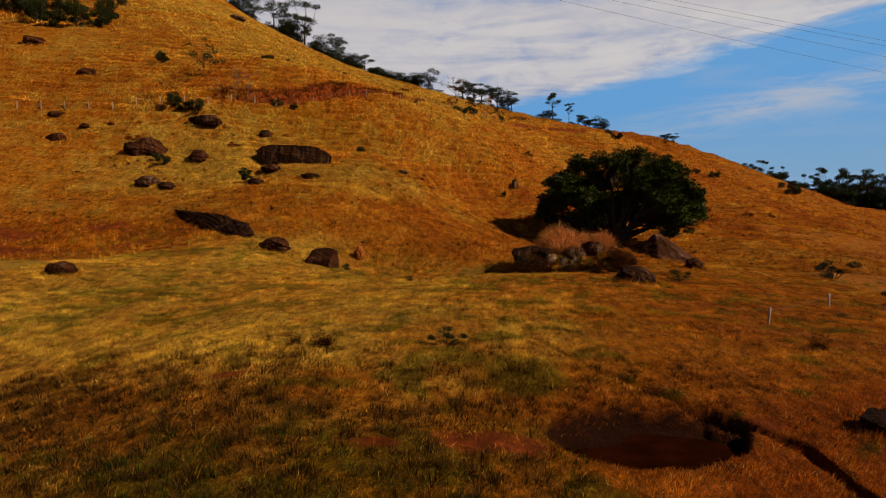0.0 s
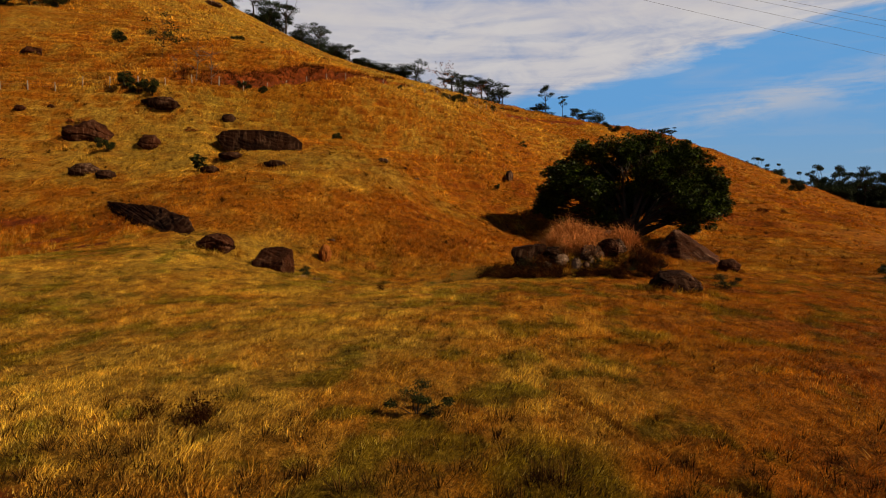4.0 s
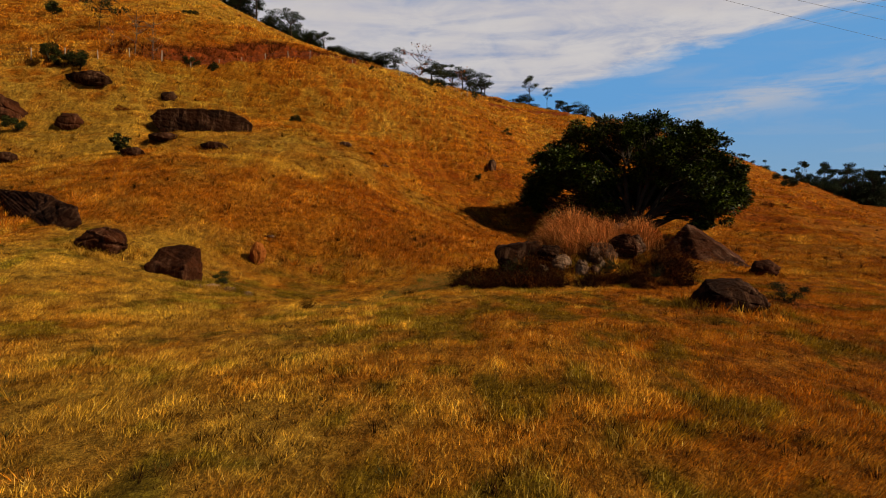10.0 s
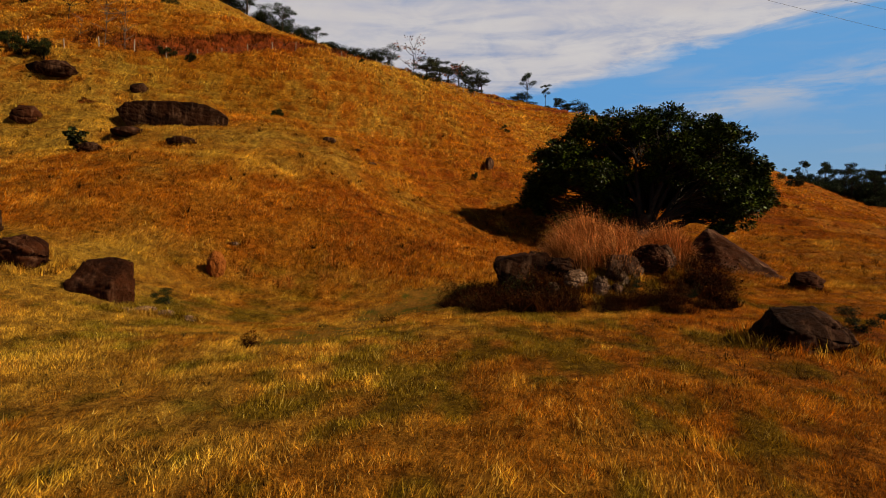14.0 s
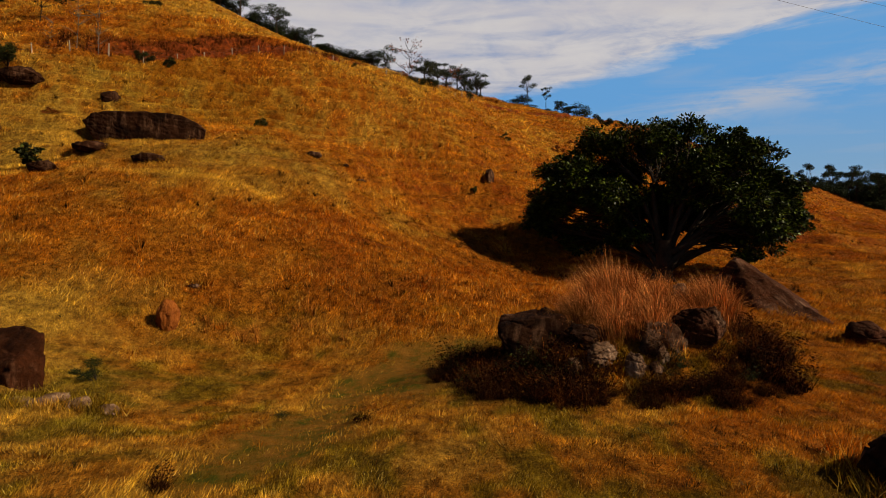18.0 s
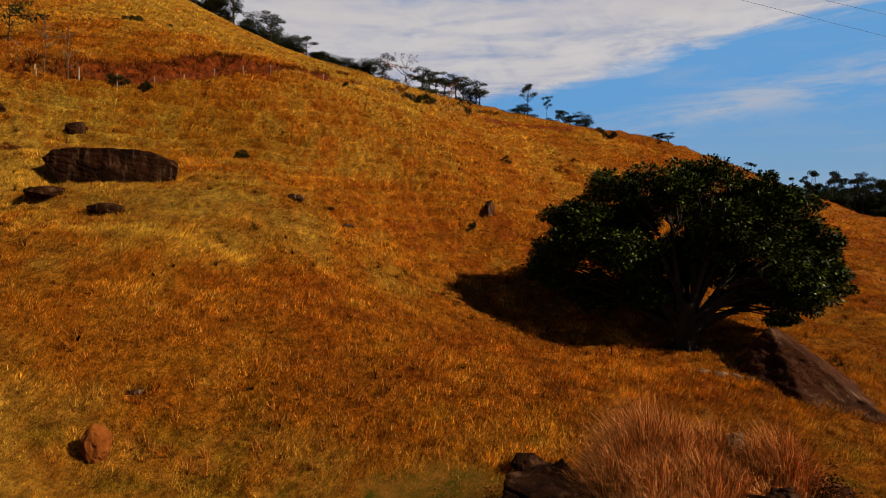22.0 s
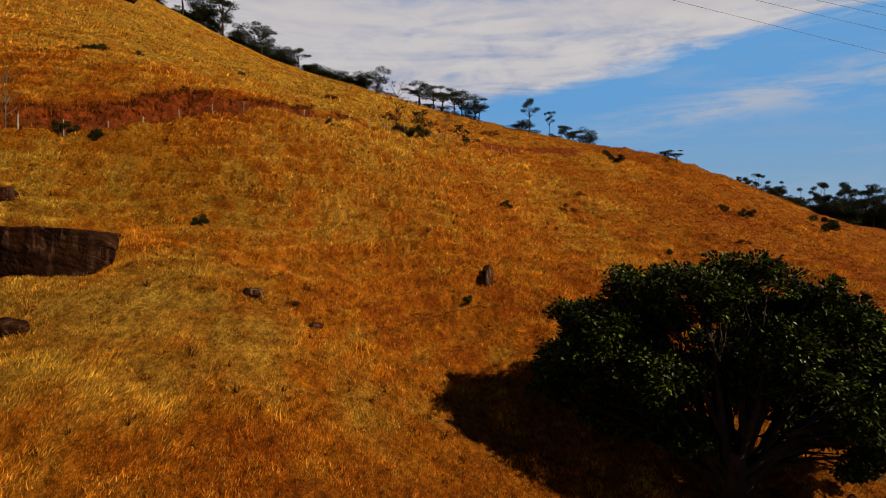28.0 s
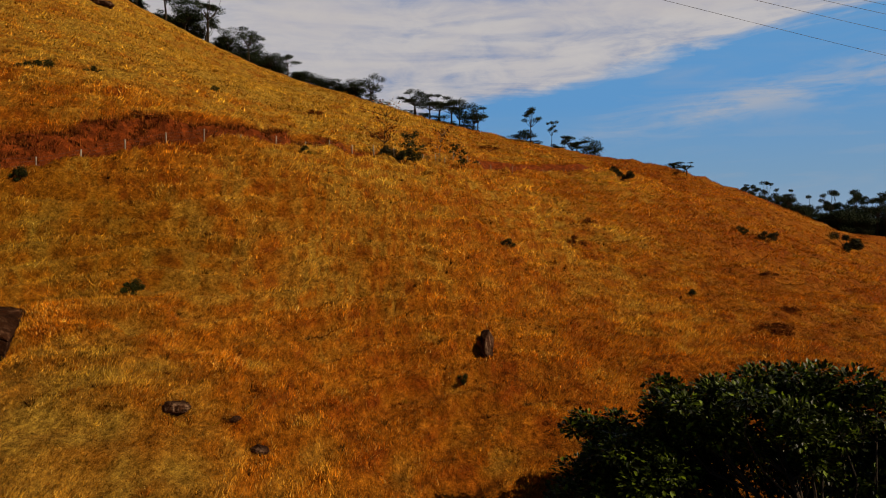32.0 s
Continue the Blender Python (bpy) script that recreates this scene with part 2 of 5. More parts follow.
def fbm(x, y, size, seed, octaves=4):
    out, amp, tot = 0.0, 1.0, 0.0
    for k in range(octaves):
        out = out + amp * lattice_noise(x / size * 2 ** k + 17.3 * k, y / size * 2 ** k - 9.1 * k, seed + k)
        tot += amp
        amp *= 0.5
    return out / tot - 0.5


def step(lo, hi, v):
    u = np.clip((v - lo) / (hi - lo), 0, 1)
    return u * u * (3 - 2 * u)


def mesh_of(name, verts, faces, smooth=False):
    """A mesh from arrays of corners and of equal-sided faces."""
    verts, faces = np.asarray(verts, np.float32), np.asarray(faces, np.int32)
    k = faces.shape[1]
    me = bpy.data.meshes.new(name)
    me.vertices.add(len(verts))
    me.loops.add(faces.size)
    me.polygons.add(len(faces))
    me.vertices.foreach_set("co", verts.ravel())
    me.loops.foreach_set("vertex_index", faces.ravel())
    me.polygons.foreach_set("loop_start", np.arange(0, faces.size, k, dtype=np.int32))
    me.polygons.foreach_set("use_smooth", np.full(len(faces), smooth))
    me.update()
    return me


def give(me, name, values):
    me.attributes.new(name, "FLOAT", "POINT").data.foreach_set("value", np.asarray(values, np.float32))


def thing(name, label, category, group="", at=(0, 0, 0), turn=0.0, size=1.0):
    ob = new(name)
    ob.empty_display_size = 0.2
    ob.matrix_basis = pose(*at, 0, 0, turn) @ Matrix.Scale(size, 4)
    return tagged(ob, label, category, group)


def part(name, me, material, parent, label=""):
    if isinstance(me, bmesh.types.BMesh):
        bm, me = me, bpy.data.meshes.new(name)
        bm.to_mesh(me)
        bm.free()
    if not me.materials:
        me.materials.append(material)
    ob = new(name, me)
    ob.parent = parent
    return tagged(ob, label)


class Heap:
    """Corners and triangles gathered for one mesh."""

    def __init__(self):
        self.v, self.f, self.n = [], [], 0

    def add(self, verts, tris):
        self.v.append(np.asarray(verts, float))
        self.f.append(np.asarray(tris, int) + self.n)
        self.n += len(verts)

    def tube(self, points, radii, sides=6):
        points = [Vector(p) for p in points]
        verts, tris = [], []
        for i, p in enumerate(points):
            d = (points[min(i + 1, len(points) - 1)] - points[max(i - 1, 0)]).normalized()
            a = d.cross(Vector((0.3, 1, 0.2))).normalized()
            b = d.cross(a)
            for k in range(sides):
                w = 2 * math.pi * k / sides
                verts.append(p + radii[i] * (math.cos(w) * a + math.sin(w) * b))
        for i in range(len(points) - 1):
            for k in range(sides):
                q, r = i * sides + k, i * sides + (k + 1) % sides
                tris += [(q, r, r + sides), (q, r + sides, q + sides)]
        self.add([tuple(v) for v in verts], tris)

    def leaves(self, centres, size, rng, droop=0.3, narrow=0.45):
        """Pointed leaves of two triangles, folded along the rib, each its own piece."""
        c = np.asarray(centres)
        n = len(c)
        d = rng.normal(size=(n, 3))
        d[:, 2] = d[:, 2] * 0.6 - droop
        d /= np.linalg.norm(d, axis=1)[:, None]
        s = np.cross(d, rng.normal(size=(n, 3)))
        s /= np.linalg.norm(s, axis=1)[:, None]
        L = size * rng.uniform(0.6, 1.3, n)[:, None]
        mid = c + d * L * 0.45
        up = np.cross(d, s) * L * 0.1
        v = np.stack([c, mid + s * L * narrow + up, c + d * L, mid - s * L * narrow + up], 1).reshape(-1, 3)
        k = np.arange(n)[:, None] * 4
        self.add(v, np.concatenate([k + np.array([0, 1, 2]), k + np.array([0, 2, 3])], 1).reshape(-1, 3))

    def blades(self, roots, height, width, rng, lean=0.35, drift=0.0):
        r = np.asarray(roots)
        n = len(r)
        a = rng.uniform(0, 2 * math.pi, n)
        side = np.stack([np.cos(a), np.sin(a), np.zeros(n)], 1)
        h = (height * rng.uniform(0.5, 1.25, n))[:, None]
        w = (width * rng.uniform(0.6, 1.3, n))[:, None]
        tip = r + np.concatenate([rng.normal(size=(n, 2)) * lean + drift, np.ones((n, 1))], 1) * h
        v = np.stack([r - side * w / 2, r + side * w / 2, tip], 1).reshape(-1, 3)
        self.add(v, np.arange(3 * n).reshape(-1, 3))

    def mesh(self, name, smooth=False):
        return mesh_of(name, np.concatenate(self.v), np.concatenate(self.f), smooth)


# ---- the lie of the land ----
LEVELS = []


def level(y, *heights):
    LEVELS.append((y, heights))


# ground heights across the valley and up the hill, west to east at STATIONS
STATIONS = (-90.0, -50.0, -28.0, -14.0, -4.0, 6.0, 18.0, 40.0, 75.0, 130.0)
level(0, -8.5, -3.8, -2.7, -3.2, -2.7, -4.5, -3.9, -2.6, -3.4, -4.2)
level(18, -3.1, -1.1, -0.3, -1.4, -0.5, -1.0, -1.2, -3.3, -3.9, -5.8)
level(34, 2.0, 0.8, 1.2, 0.6, 0.1, 0.3, -0.3, -2.1, -3.8, -7.3)
level(45, 6.0, 2.5, 1.0, 2.4, -0.4, 0.3, -0.0, -1.0, -3.5, -8.3)
level(55, 10.5, 6.0, 5.0, 6.1, 4.4, 1.5, 0.7, 0.1, -2.9, -9.1)
level(67, 16.3, 12.4, 9.5, 10.1, 9.0, 3.7, 2.4, 1.5, -2.1, -10.0)
level(80, 23.2, 20.3, 18.6, 14.3, 11.6, 9.0, 6.3, 4.0, -1.0, -10.6)
level(94, 31.5, 28.5, 27.6, 24.5, 21.8, 17.8, 11.6, 6.7, 0.6, -10.6)
level(112, 42.8, 38.2, 34.5, 29.4, 26.7, 24.2, 18.5, 12.4, 4.2, -9.5)
level(140, 57.5, 51.0, 41.3, 36.6, 34.0, 31.3, 27.8, 24.2, 12.4, -4.7)
level(168, 74.0, 57.1, 47.4, 43.4, 40.9, 38.3, 34.7, 30.7, 23.0, 5.8)
level(192, 88.8, 65.1, 55.1, 51.0, 48.2, 45.4, 43.1, 39.2, 39.3, 16.4)


def weights(s, v):
    """Rows of weights of a smooth curve through values at the stations s."""
    s = np.asarray(s, float)
    n = len(s)
    v = np.clip(v, s[0], s[-1])
    j = np.clip(np.searchsorted(s, v, side="right") - 1, 0, n - 2)
    slope = np.zeros((n, n))
    for k in range(n):
        lo, hi = max(k - 1, 0), min(k + 1, n - 1)
        if lo == k or hi == k:
            slope[k, hi] += 1 / (s[hi] - s[lo])
            slope[k, lo] -= 1 / (s[hi] - s[lo])
        else:
            a, b = s[k] - s[lo], s[hi] - s[k]
            slope[k, hi] += a / (b * (a + b))
            slope[k, k] += (b / a - a / b) / (a + b)
            slope[k, lo] -= b / (a * (a + b))
    h = s[j + 1] - s[j]
    u = (v - s[j]) / h
    w = np.zeros((len(v), n))
    r = np.arange(len(v))
    w[r, j] += 2 * u ** 3 - 3 * u ** 2 + 1
    w[r, j + 1] += 3 * u ** 2 - 2 * u ** 3
    return w + slope[j] * ((u ** 3 - 2 * u ** 2 + u) * h)[:, None] + slope[j + 1] * ((u ** 3 - u ** 2) * h)[:, None]


def ridge_y(x):
    return 190 - 0.20 * np.clip(x, -40, 130)


def fence_y(x):
    """The old cattle road and its fence run along the hill at this line."""
    xs = (-90, -58, -45, -37, -28, -22, -20, -14, -9, -5, -1, 3, 7, 13, 25, 40, 44)
    ys = (75.5, 76.8, 78, 79, 82, 85.5, 87.8, 92, 95, 98.5, 103, 107, 113, 125, 135.5, 146, 148)
    return np.interp(x, xs, ys)


def line_distance(x, y, line):
    best = np.full(np.shape(x), 1e9)
    for (ax, ay), (bx, by) in zip(line, line[1:]):
        t = np.clip(((x - ax) * (bx - ax) + (y - ay) * (by - ay)) / ((bx - ax) ** 2 + (by - ay) ** 2), 0, 1)
        best = np.minimum(best, np.hypot(x - ax - t * (bx - ax), y - ay - t * (by - ay)))
    return best


GULLY = [(3.2, 20.5), (3.9, 19.0), (5.0, 17.3), (6.0, 16.1), (7.4, 14.8), (8.4, 13.5), (8.5, 11.7), (8.0, 8.0)]
TRAIL = [(4.6, 45.4), (2.6, 44.6), (1.4, 42.8), (0.4, 40.6), (-0.2, 37.5), (-1.5, 34.0)]


def blob(x, y, cx, cy, rx, ry, edge=0.35, seed=3, turn=0.0):
    c, s = math.cos(turn), math.sin(turn)
    u, v = ((x - cx) * c + (y - cy) * s) / rx, ((y - cy) * c - (x - cx) * s) / ry
    return 1 - step(1 - edge, 1 + edge, np.hypot(u, v) + 0.9 * fbm(x, y, min(rx, ry) * 1.2, seed))


def pond(x, y):
    return 1 - step(0.84, 1.04, np.hypot((x - 4.8) / 2.6, (y - 14.0 - 0.12 * (x - 4.8)) / 1.6) + 0.35 * fbm(x, y, 1.5, 8))


def bench(x, y):
    """How far up-slope of the fence line, and where the road's cut bank shows."""
    s = y - fence_y(x)
    there = step(-34, -19, x) * (1 - step(-2, 6, x)) + 0.9 * step(12, 20, x) * (1 - step(40.5, 42.5, x))
    return s, there


def terrace(x, y, z):
    w = step(58, 84, y) * (1 - step(178, 190, y)) * (0.35 + 1.8 * np.clip(fbm(x, y, 22, 51) + 0.2, 0, 1))
    q = z / 1.15 + 1.7 * fbm(x, y, 6, 61)
    return w, q - np.floor(q)


def landform(x, y):
    """The slope before cattle, road and water have worked on it."""
    table = np.array([h for _, h in LEVELS])
    yr = ridge_y(x)
    yc = np.minimum(y, yr)
    z = np.einsum("ij,ij->i", weights([a for a, _ in LEVELS], yc) @ table, weights(STATIONS, x))
    z = z - np.clip(-90 - x, 0, 200) * 0.05
    # behind the crest the land falls away, and rises again to the far wood on the east
    z = z - 0.33 * np.clip(y - yr, 0, 90)
    wood = np.interp(x, (100, 128, 139, 157, 180, 230, 400), (28, 28, 25, 15.0, 12.2, 7, 0))
    z = z + step(88, 108, x) * step(58, 88, y - yr) * (wood - z)
    hill = step(46, 62, y)
    z = z + hill * (0.9 * fbm(x, y, 16, 11) + 0.5 * fbm(x, y, 3.2, 21)) * (1 - 0.5 * step(60, 120, x))
    z = z + (1 - hill) * 0.28 * fbm(x, y, 5.0, 31) + (0.20 + 0.20 * hill) * fbm(x, y, 1.2, 41)
    # hummocks drawn out along the slope
    z = z + 1.05 * step(50, 60, y) * (1 - 0.4 * step(150, 180, y)) * fbm(x * 0.38, y, 2.0, 43)
    return z


def height(x, y):
    x, y = np.asarray(x, float), np.asarray(y, float)
    shape = x.shape
    x, y = x.ravel(), y.ravel()
    z = landform(x, y)
    # cattle terraces along the steeper slope
    w, q = terrace(x, y, z)
    z = z + 2.0 * w * (step(0.0, 0.62, q) - q)
    # the road's bench and cut bank
    s, there = bench(x, y)
    cut = step(-0.8, 2.0, s) * (1 - step(2.4, 3.1, s + 0.5 * fbm(x, y, 3, 71)))
    z = z - 2.5 * there * cut
    # pond hollow, gully, trail
    z = z - 0.66 * pond(x, y)
    z = z - 0.42 * (1 - 0.6 * step(14.5, 17.5, y)) * (1 - step(0.04, 0.26, line_distance(x, y, GULLY) + 0.2 * fbm(x, y, 0.9, 81)))
    z = z - 0.10 * (1 - step(0.4, 1.5, line_distance(x, y, TRAIL)))
    # scooped ground before the long boulder
    z = z - 1.9 * np.exp(-((x + 18.2) / 4.6) ** 4 - ((y - 69.6) / 1.9) ** 2)
    # level ground under the fig tree
    z = z - 0.52 * np.exp(-((x - 13.0) / 9.0) ** 2 - ((y - 59.5) / 3.2) ** 2)
    # rise under the square boulder
    z = z + 0.35 * np.exp(-((x + 8) / 4.0) ** 2 - ((y - 40.0) / 3.5) ** 2)
    # outcrop mound
    z = z + 1.45 * (1 - step(0.30, 1.0, np.hypot((x - 9.4) / 5.4, (y - 41.4) / 3.9)))
    return z.reshape(shape)


def soil_mask(x, y):
    m = np.zeros(np.shape(x))
    for cx, cy, rx, ry in ((0.9, 12.7, 1.3, 0.5), (-1.6, 12.3, 0.5, 0.2), (-6.0, 16.1, 0.8, 0.35), (7.6, 14.5, 0.8, 0.4), (-34.5, 46.0, 4.0, 0.9), (-29.5, 51.0, 2.4, 0.8), (-21.3, 43.8, 2.0, 0.6), (-38, 49, 3.4, 1.0), (-25, 47, 1.8, 0.6)):
        m = np.maximum(m, blob(x, y, cx, cy, rx, ry, 0.3, 91))
    m = np.maximum(m, pond(x, y))
    s, there = bench(x, y)
    bank = step(1.0, 1.8, s) * (1 - step(3.6, 4.6, s + 0.5 * fbm(x, y, 3, 71))) * there * (0.9 + 0.4 * step(9, 13, x) + 0.5 * fbm(x, y, 3, 93))
    m = np.maximum(m, np.clip(bank * 2.0, 0, 1))
    m = np.maximum(m, 0.9 * (1 - 0.4 * step(14.5, 17.5, y)) * (1 - step(0.05, 0.24, line_distance(x, y, GULLY) + 0.2 * fbm(x, y, 0.9, 81))))
    return np.clip(m, 0, 1)


def mud_mask(x, y):
    d = line_distance(x, y, TRAIL)
    wide = 0.95 * blob(x, y, 2.3, 42.6, 1.9, 2.4, 0.3, 103)
    return np.clip(np.maximum(wide, (1 - step(0.5, 1.7, d + 2.6 * fbm(x, y, 2.0, 101))) * 0.95), 0, 1)


def green_mask(x, y):
    g = step(0.09, 0.19, fbm(x, y, 0.9, 111) + 0.5 * fbm(x, y, 5, 112)) * (1 - step(42, 54, y)) * 0.62
    g = np.maximum(g, 0.75 * step(0.0, 0.3, fbm(x, y, 4.0, 113) + 0.12) * (1 - step(11, 15.5, y)) * (1 - step(0, 5, x)))
    g = np.maximum(g, 0.22 * blob(x, y, -18, 82, 10, 6, 0.5, 117))
    g = np.maximum(g, 0.14 * blob(x, y, -24, 62, 15, 12, 0.6, 118) * step(-0.1, 0.25, fbm(x, y, 4, 115)))
    g = np.maximum(g, 0.7 * blob(x, y, 2.3, 16.6, 1.3, 1.6, 0.4, 119))
    return np.clip(g, 0, 1)


def dry_mask(x, y):
    d = 0.29 + 0.18 * step(44, 58, y) + 0.55 * fbm(x, y, 14, 121, 3)
    d = d + 0.28 * blob(x, y, 3, 53, 16, 7, 0.6, 123) + 0.22 * blob(x, y, 12, 80, 16, 14, 0.7, 125)
    d = d - 0.14 * blob(x, y, -14, 66, 14, 7, 0.7, 127) - 0.45 * blob(x, y, -40, 150, 52, 52, 0.8, 129) - 0.25 * blob(x, y, -30, 72, 16, 12, 0.7, 131)
    d = d + 0.42 * (1 - step(14, 20, y)) + 0.15 * step(30, 60, x) + (1 - step(40, 50, y)) * (0.32 * step(0, 12, x) - 0.14 * (1 - step(-8, 2, x)))
    d = d + 0.40 * blob(x, y, -32, 47.5, 17, 5, 0.5, 128)
    s, there = bench(x, y)
    d = d + 0.45 * there * step(0.5, 2.0, s) * (1 - step(4.5, 6.5, s))
    return np.clip(d, 0, 1)


def spread(lo, hi, fine_lo, fine_hi, pitch, growth):
    """Grid lines, close together between fine_lo and fine_hi and wider and wider outside."""
    mid = list(np.arange(fine_lo, fine_hi, pitch))
    up, p = [fine_hi], pitch
    while up[-1] < hi:
        p *= growth
        up.append(up[-1] + p)
    down, p = [fine_lo], pitch
    while down[-1] > lo:
        p *= growth
        down.append(down[-1] - p)
    return np.array(down[:0:-1] + mid + up)


gx = spread(-1600, 1600, -40, 50, 0.36, 1.05)
gx = np.sort(np.concatenate([gx, [v for v in np.arange(-2, 11, 0.13) if np.abs(gx - v).min() > 0.03]]))
gy = spread(-700, 2600, 6, 150, 0.33, 1.045)
gy = np.sort(np.concatenate([gy, [v for v in np.arange(8, 22, 0.13) if np.abs(gy - v).min() > 0.03]]))
GX, GY = np.meshgrid(gx, gy)
GZ = height(GX, GY)
nx, ny = len(gx), len(gy)
idx = np.arange(nx * ny).reshape(ny, nx)
quads = np.stack([idx[:-1, :-1], idx[:-1, 1:], idx[1:, 1:], idx[1:, :-1]], -1).reshape(-1, 4)
ground_mesh = mesh_of("ground", np.stack([GX, GY, GZ], -1).reshape(-1, 3), quads, True)
fx, fy = GX.ravel(), GY.ravel()
tw, tq = terrace(fx, fy, GZ.ravel())
riser = np.clip(tw, 0, 1) * step(0.45, 0.6, tq) * (1 - step(0.75, 0.95, tq))
lumps = fbm(fx, fy, 1.6, 161, 3)
MASK = {
    "soil": np.clip(soil_mask(fx, fy) + 0.30 * riser * step(0.0, 0.16, lumps), 0, 1),
    "mud": mud_mask(fx, fy),
    "dark_earth": np.clip(np.maximum(0.95 * step(0.05, 0.45, pond(fx, fy)), 0.8 * (1 - 0.5 * step(14.5, 17.5, fy)) * (1 - step(0.04, 0.20, line_distance(fx, fy, GULLY)))), 0, 1),
    "green": green_mask(fx, fy),
    "dry": np.clip(dry_mask(fx, fy) + 0.35 * riser + 0.5 * lumps * step(46, 60, fy), 0, 1),
}
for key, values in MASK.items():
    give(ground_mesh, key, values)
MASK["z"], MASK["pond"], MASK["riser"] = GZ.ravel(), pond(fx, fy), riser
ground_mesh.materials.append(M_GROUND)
tagged(new("ground", ground_mesh), "dry pasture hillside with grazed valley meadow and red soil", "ground", kind="structure")


def on_ground(x, y, *keys):
    """Values of the ground sheet at many places."""
    i, j = np.clip(np.searchsorted(gx, x) - 1, 0, nx - 2), np.clip(np.searchsorted(gy, y) - 1, 0, ny - 2)
    u, v = (x - gx[i]) / (gx[i + 1] - gx[i]), (y - gy[j]) / (gy[j + 1] - gy[j])
    out = []
    for key in keys:
        m = MASK[key].reshape(ny, nx)
        out.append((m[j, i] * (1 - u) + m[j, i + 1] * u) * (1 - v) + (m[j + 1, i] * (1 - u) + m[j + 1, i + 1] * u) * v)
    return out


def zat(x, y):
    return float(on_ground(np.array([float(x)]), np.array([float(y)]), "z")[0][0])


# ---- grass ----
RNG = np.random.default_rng(7)


def scatter_grass(name, label, x0, x1, y0, y1, per_m2, tall, wide, lean, unit, stretch=0.6, wedge=None):
    """A close coat of blades whose height and tone swell and fade in lumps of the given size, bowed over alike."""
    n = int((x1 - x0) * (y1 - y0) * per_m2)
    x, y = RNG.uniform(x0, x1, n), RNG.uniform(y0, y1, n)
    if wedge:
        keep = np.abs(x - 0.05 * y) < wedge[0] + wedge[1] * (y - y0)
        x, y = x[keep], y[keep]
    z, soil, mud, pool, dry, green = on_ground(x, y, "z", "soil", "mud", "pond", "dry", "green")
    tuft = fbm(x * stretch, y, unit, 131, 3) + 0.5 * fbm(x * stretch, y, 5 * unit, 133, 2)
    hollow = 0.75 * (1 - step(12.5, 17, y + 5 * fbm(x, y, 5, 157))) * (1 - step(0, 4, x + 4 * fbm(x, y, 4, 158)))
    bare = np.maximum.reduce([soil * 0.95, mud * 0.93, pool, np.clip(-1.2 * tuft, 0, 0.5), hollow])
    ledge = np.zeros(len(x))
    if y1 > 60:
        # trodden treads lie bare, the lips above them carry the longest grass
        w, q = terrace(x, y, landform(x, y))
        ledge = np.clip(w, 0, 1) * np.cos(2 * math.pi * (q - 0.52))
    keep = RNG.uniform(size=len(x)) > np.clip(bare - 0.4 * np.minimum(ledge, 0), 0, 1)
    x, y, z, tuft, dry, green, ledge = (v[keep] for v in (x, y, z, tuft, dry, green, ledge))
    bow = np.stack([0.30 + 0.9 * fbm(x, y, 7 * unit, 135, 2), 0.8 * fbm(x, y, 7 * unit, 137, 2)], 1)
    heap = Heap()
    heap.blades(np.stack([x, y, z - 0.015], 1), tall * (1 + 1.9 * np.clip(tuft + 0.04, -0.38, 0.5) + 0.45 * ledge), wide, RNG, lean, bow)
    me = heap.mesh(name)
    give(me, "dry", np.repeat(np.clip(dry - 0.45 * tuft, 0, 1), 3))
    give(me, "green", np.repeat(green, 3))
    # tone paints light on tuft tops and ledge lips, shade in gaps and ledge feet
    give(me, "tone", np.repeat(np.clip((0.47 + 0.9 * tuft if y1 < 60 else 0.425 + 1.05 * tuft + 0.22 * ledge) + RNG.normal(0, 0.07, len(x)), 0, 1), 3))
    me.materials.append(M_GRASS)
    return tagged(new(name, me), label, "grass", kind="stuff")


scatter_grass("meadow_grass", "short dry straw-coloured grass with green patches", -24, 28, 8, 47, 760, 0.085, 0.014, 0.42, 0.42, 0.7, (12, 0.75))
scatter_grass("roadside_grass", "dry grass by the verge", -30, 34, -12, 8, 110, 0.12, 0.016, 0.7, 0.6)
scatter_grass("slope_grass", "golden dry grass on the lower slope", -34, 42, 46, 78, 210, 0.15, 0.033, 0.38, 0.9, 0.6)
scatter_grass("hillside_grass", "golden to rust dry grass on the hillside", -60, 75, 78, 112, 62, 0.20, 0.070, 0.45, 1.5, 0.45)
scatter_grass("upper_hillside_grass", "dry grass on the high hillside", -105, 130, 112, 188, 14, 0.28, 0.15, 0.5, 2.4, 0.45)


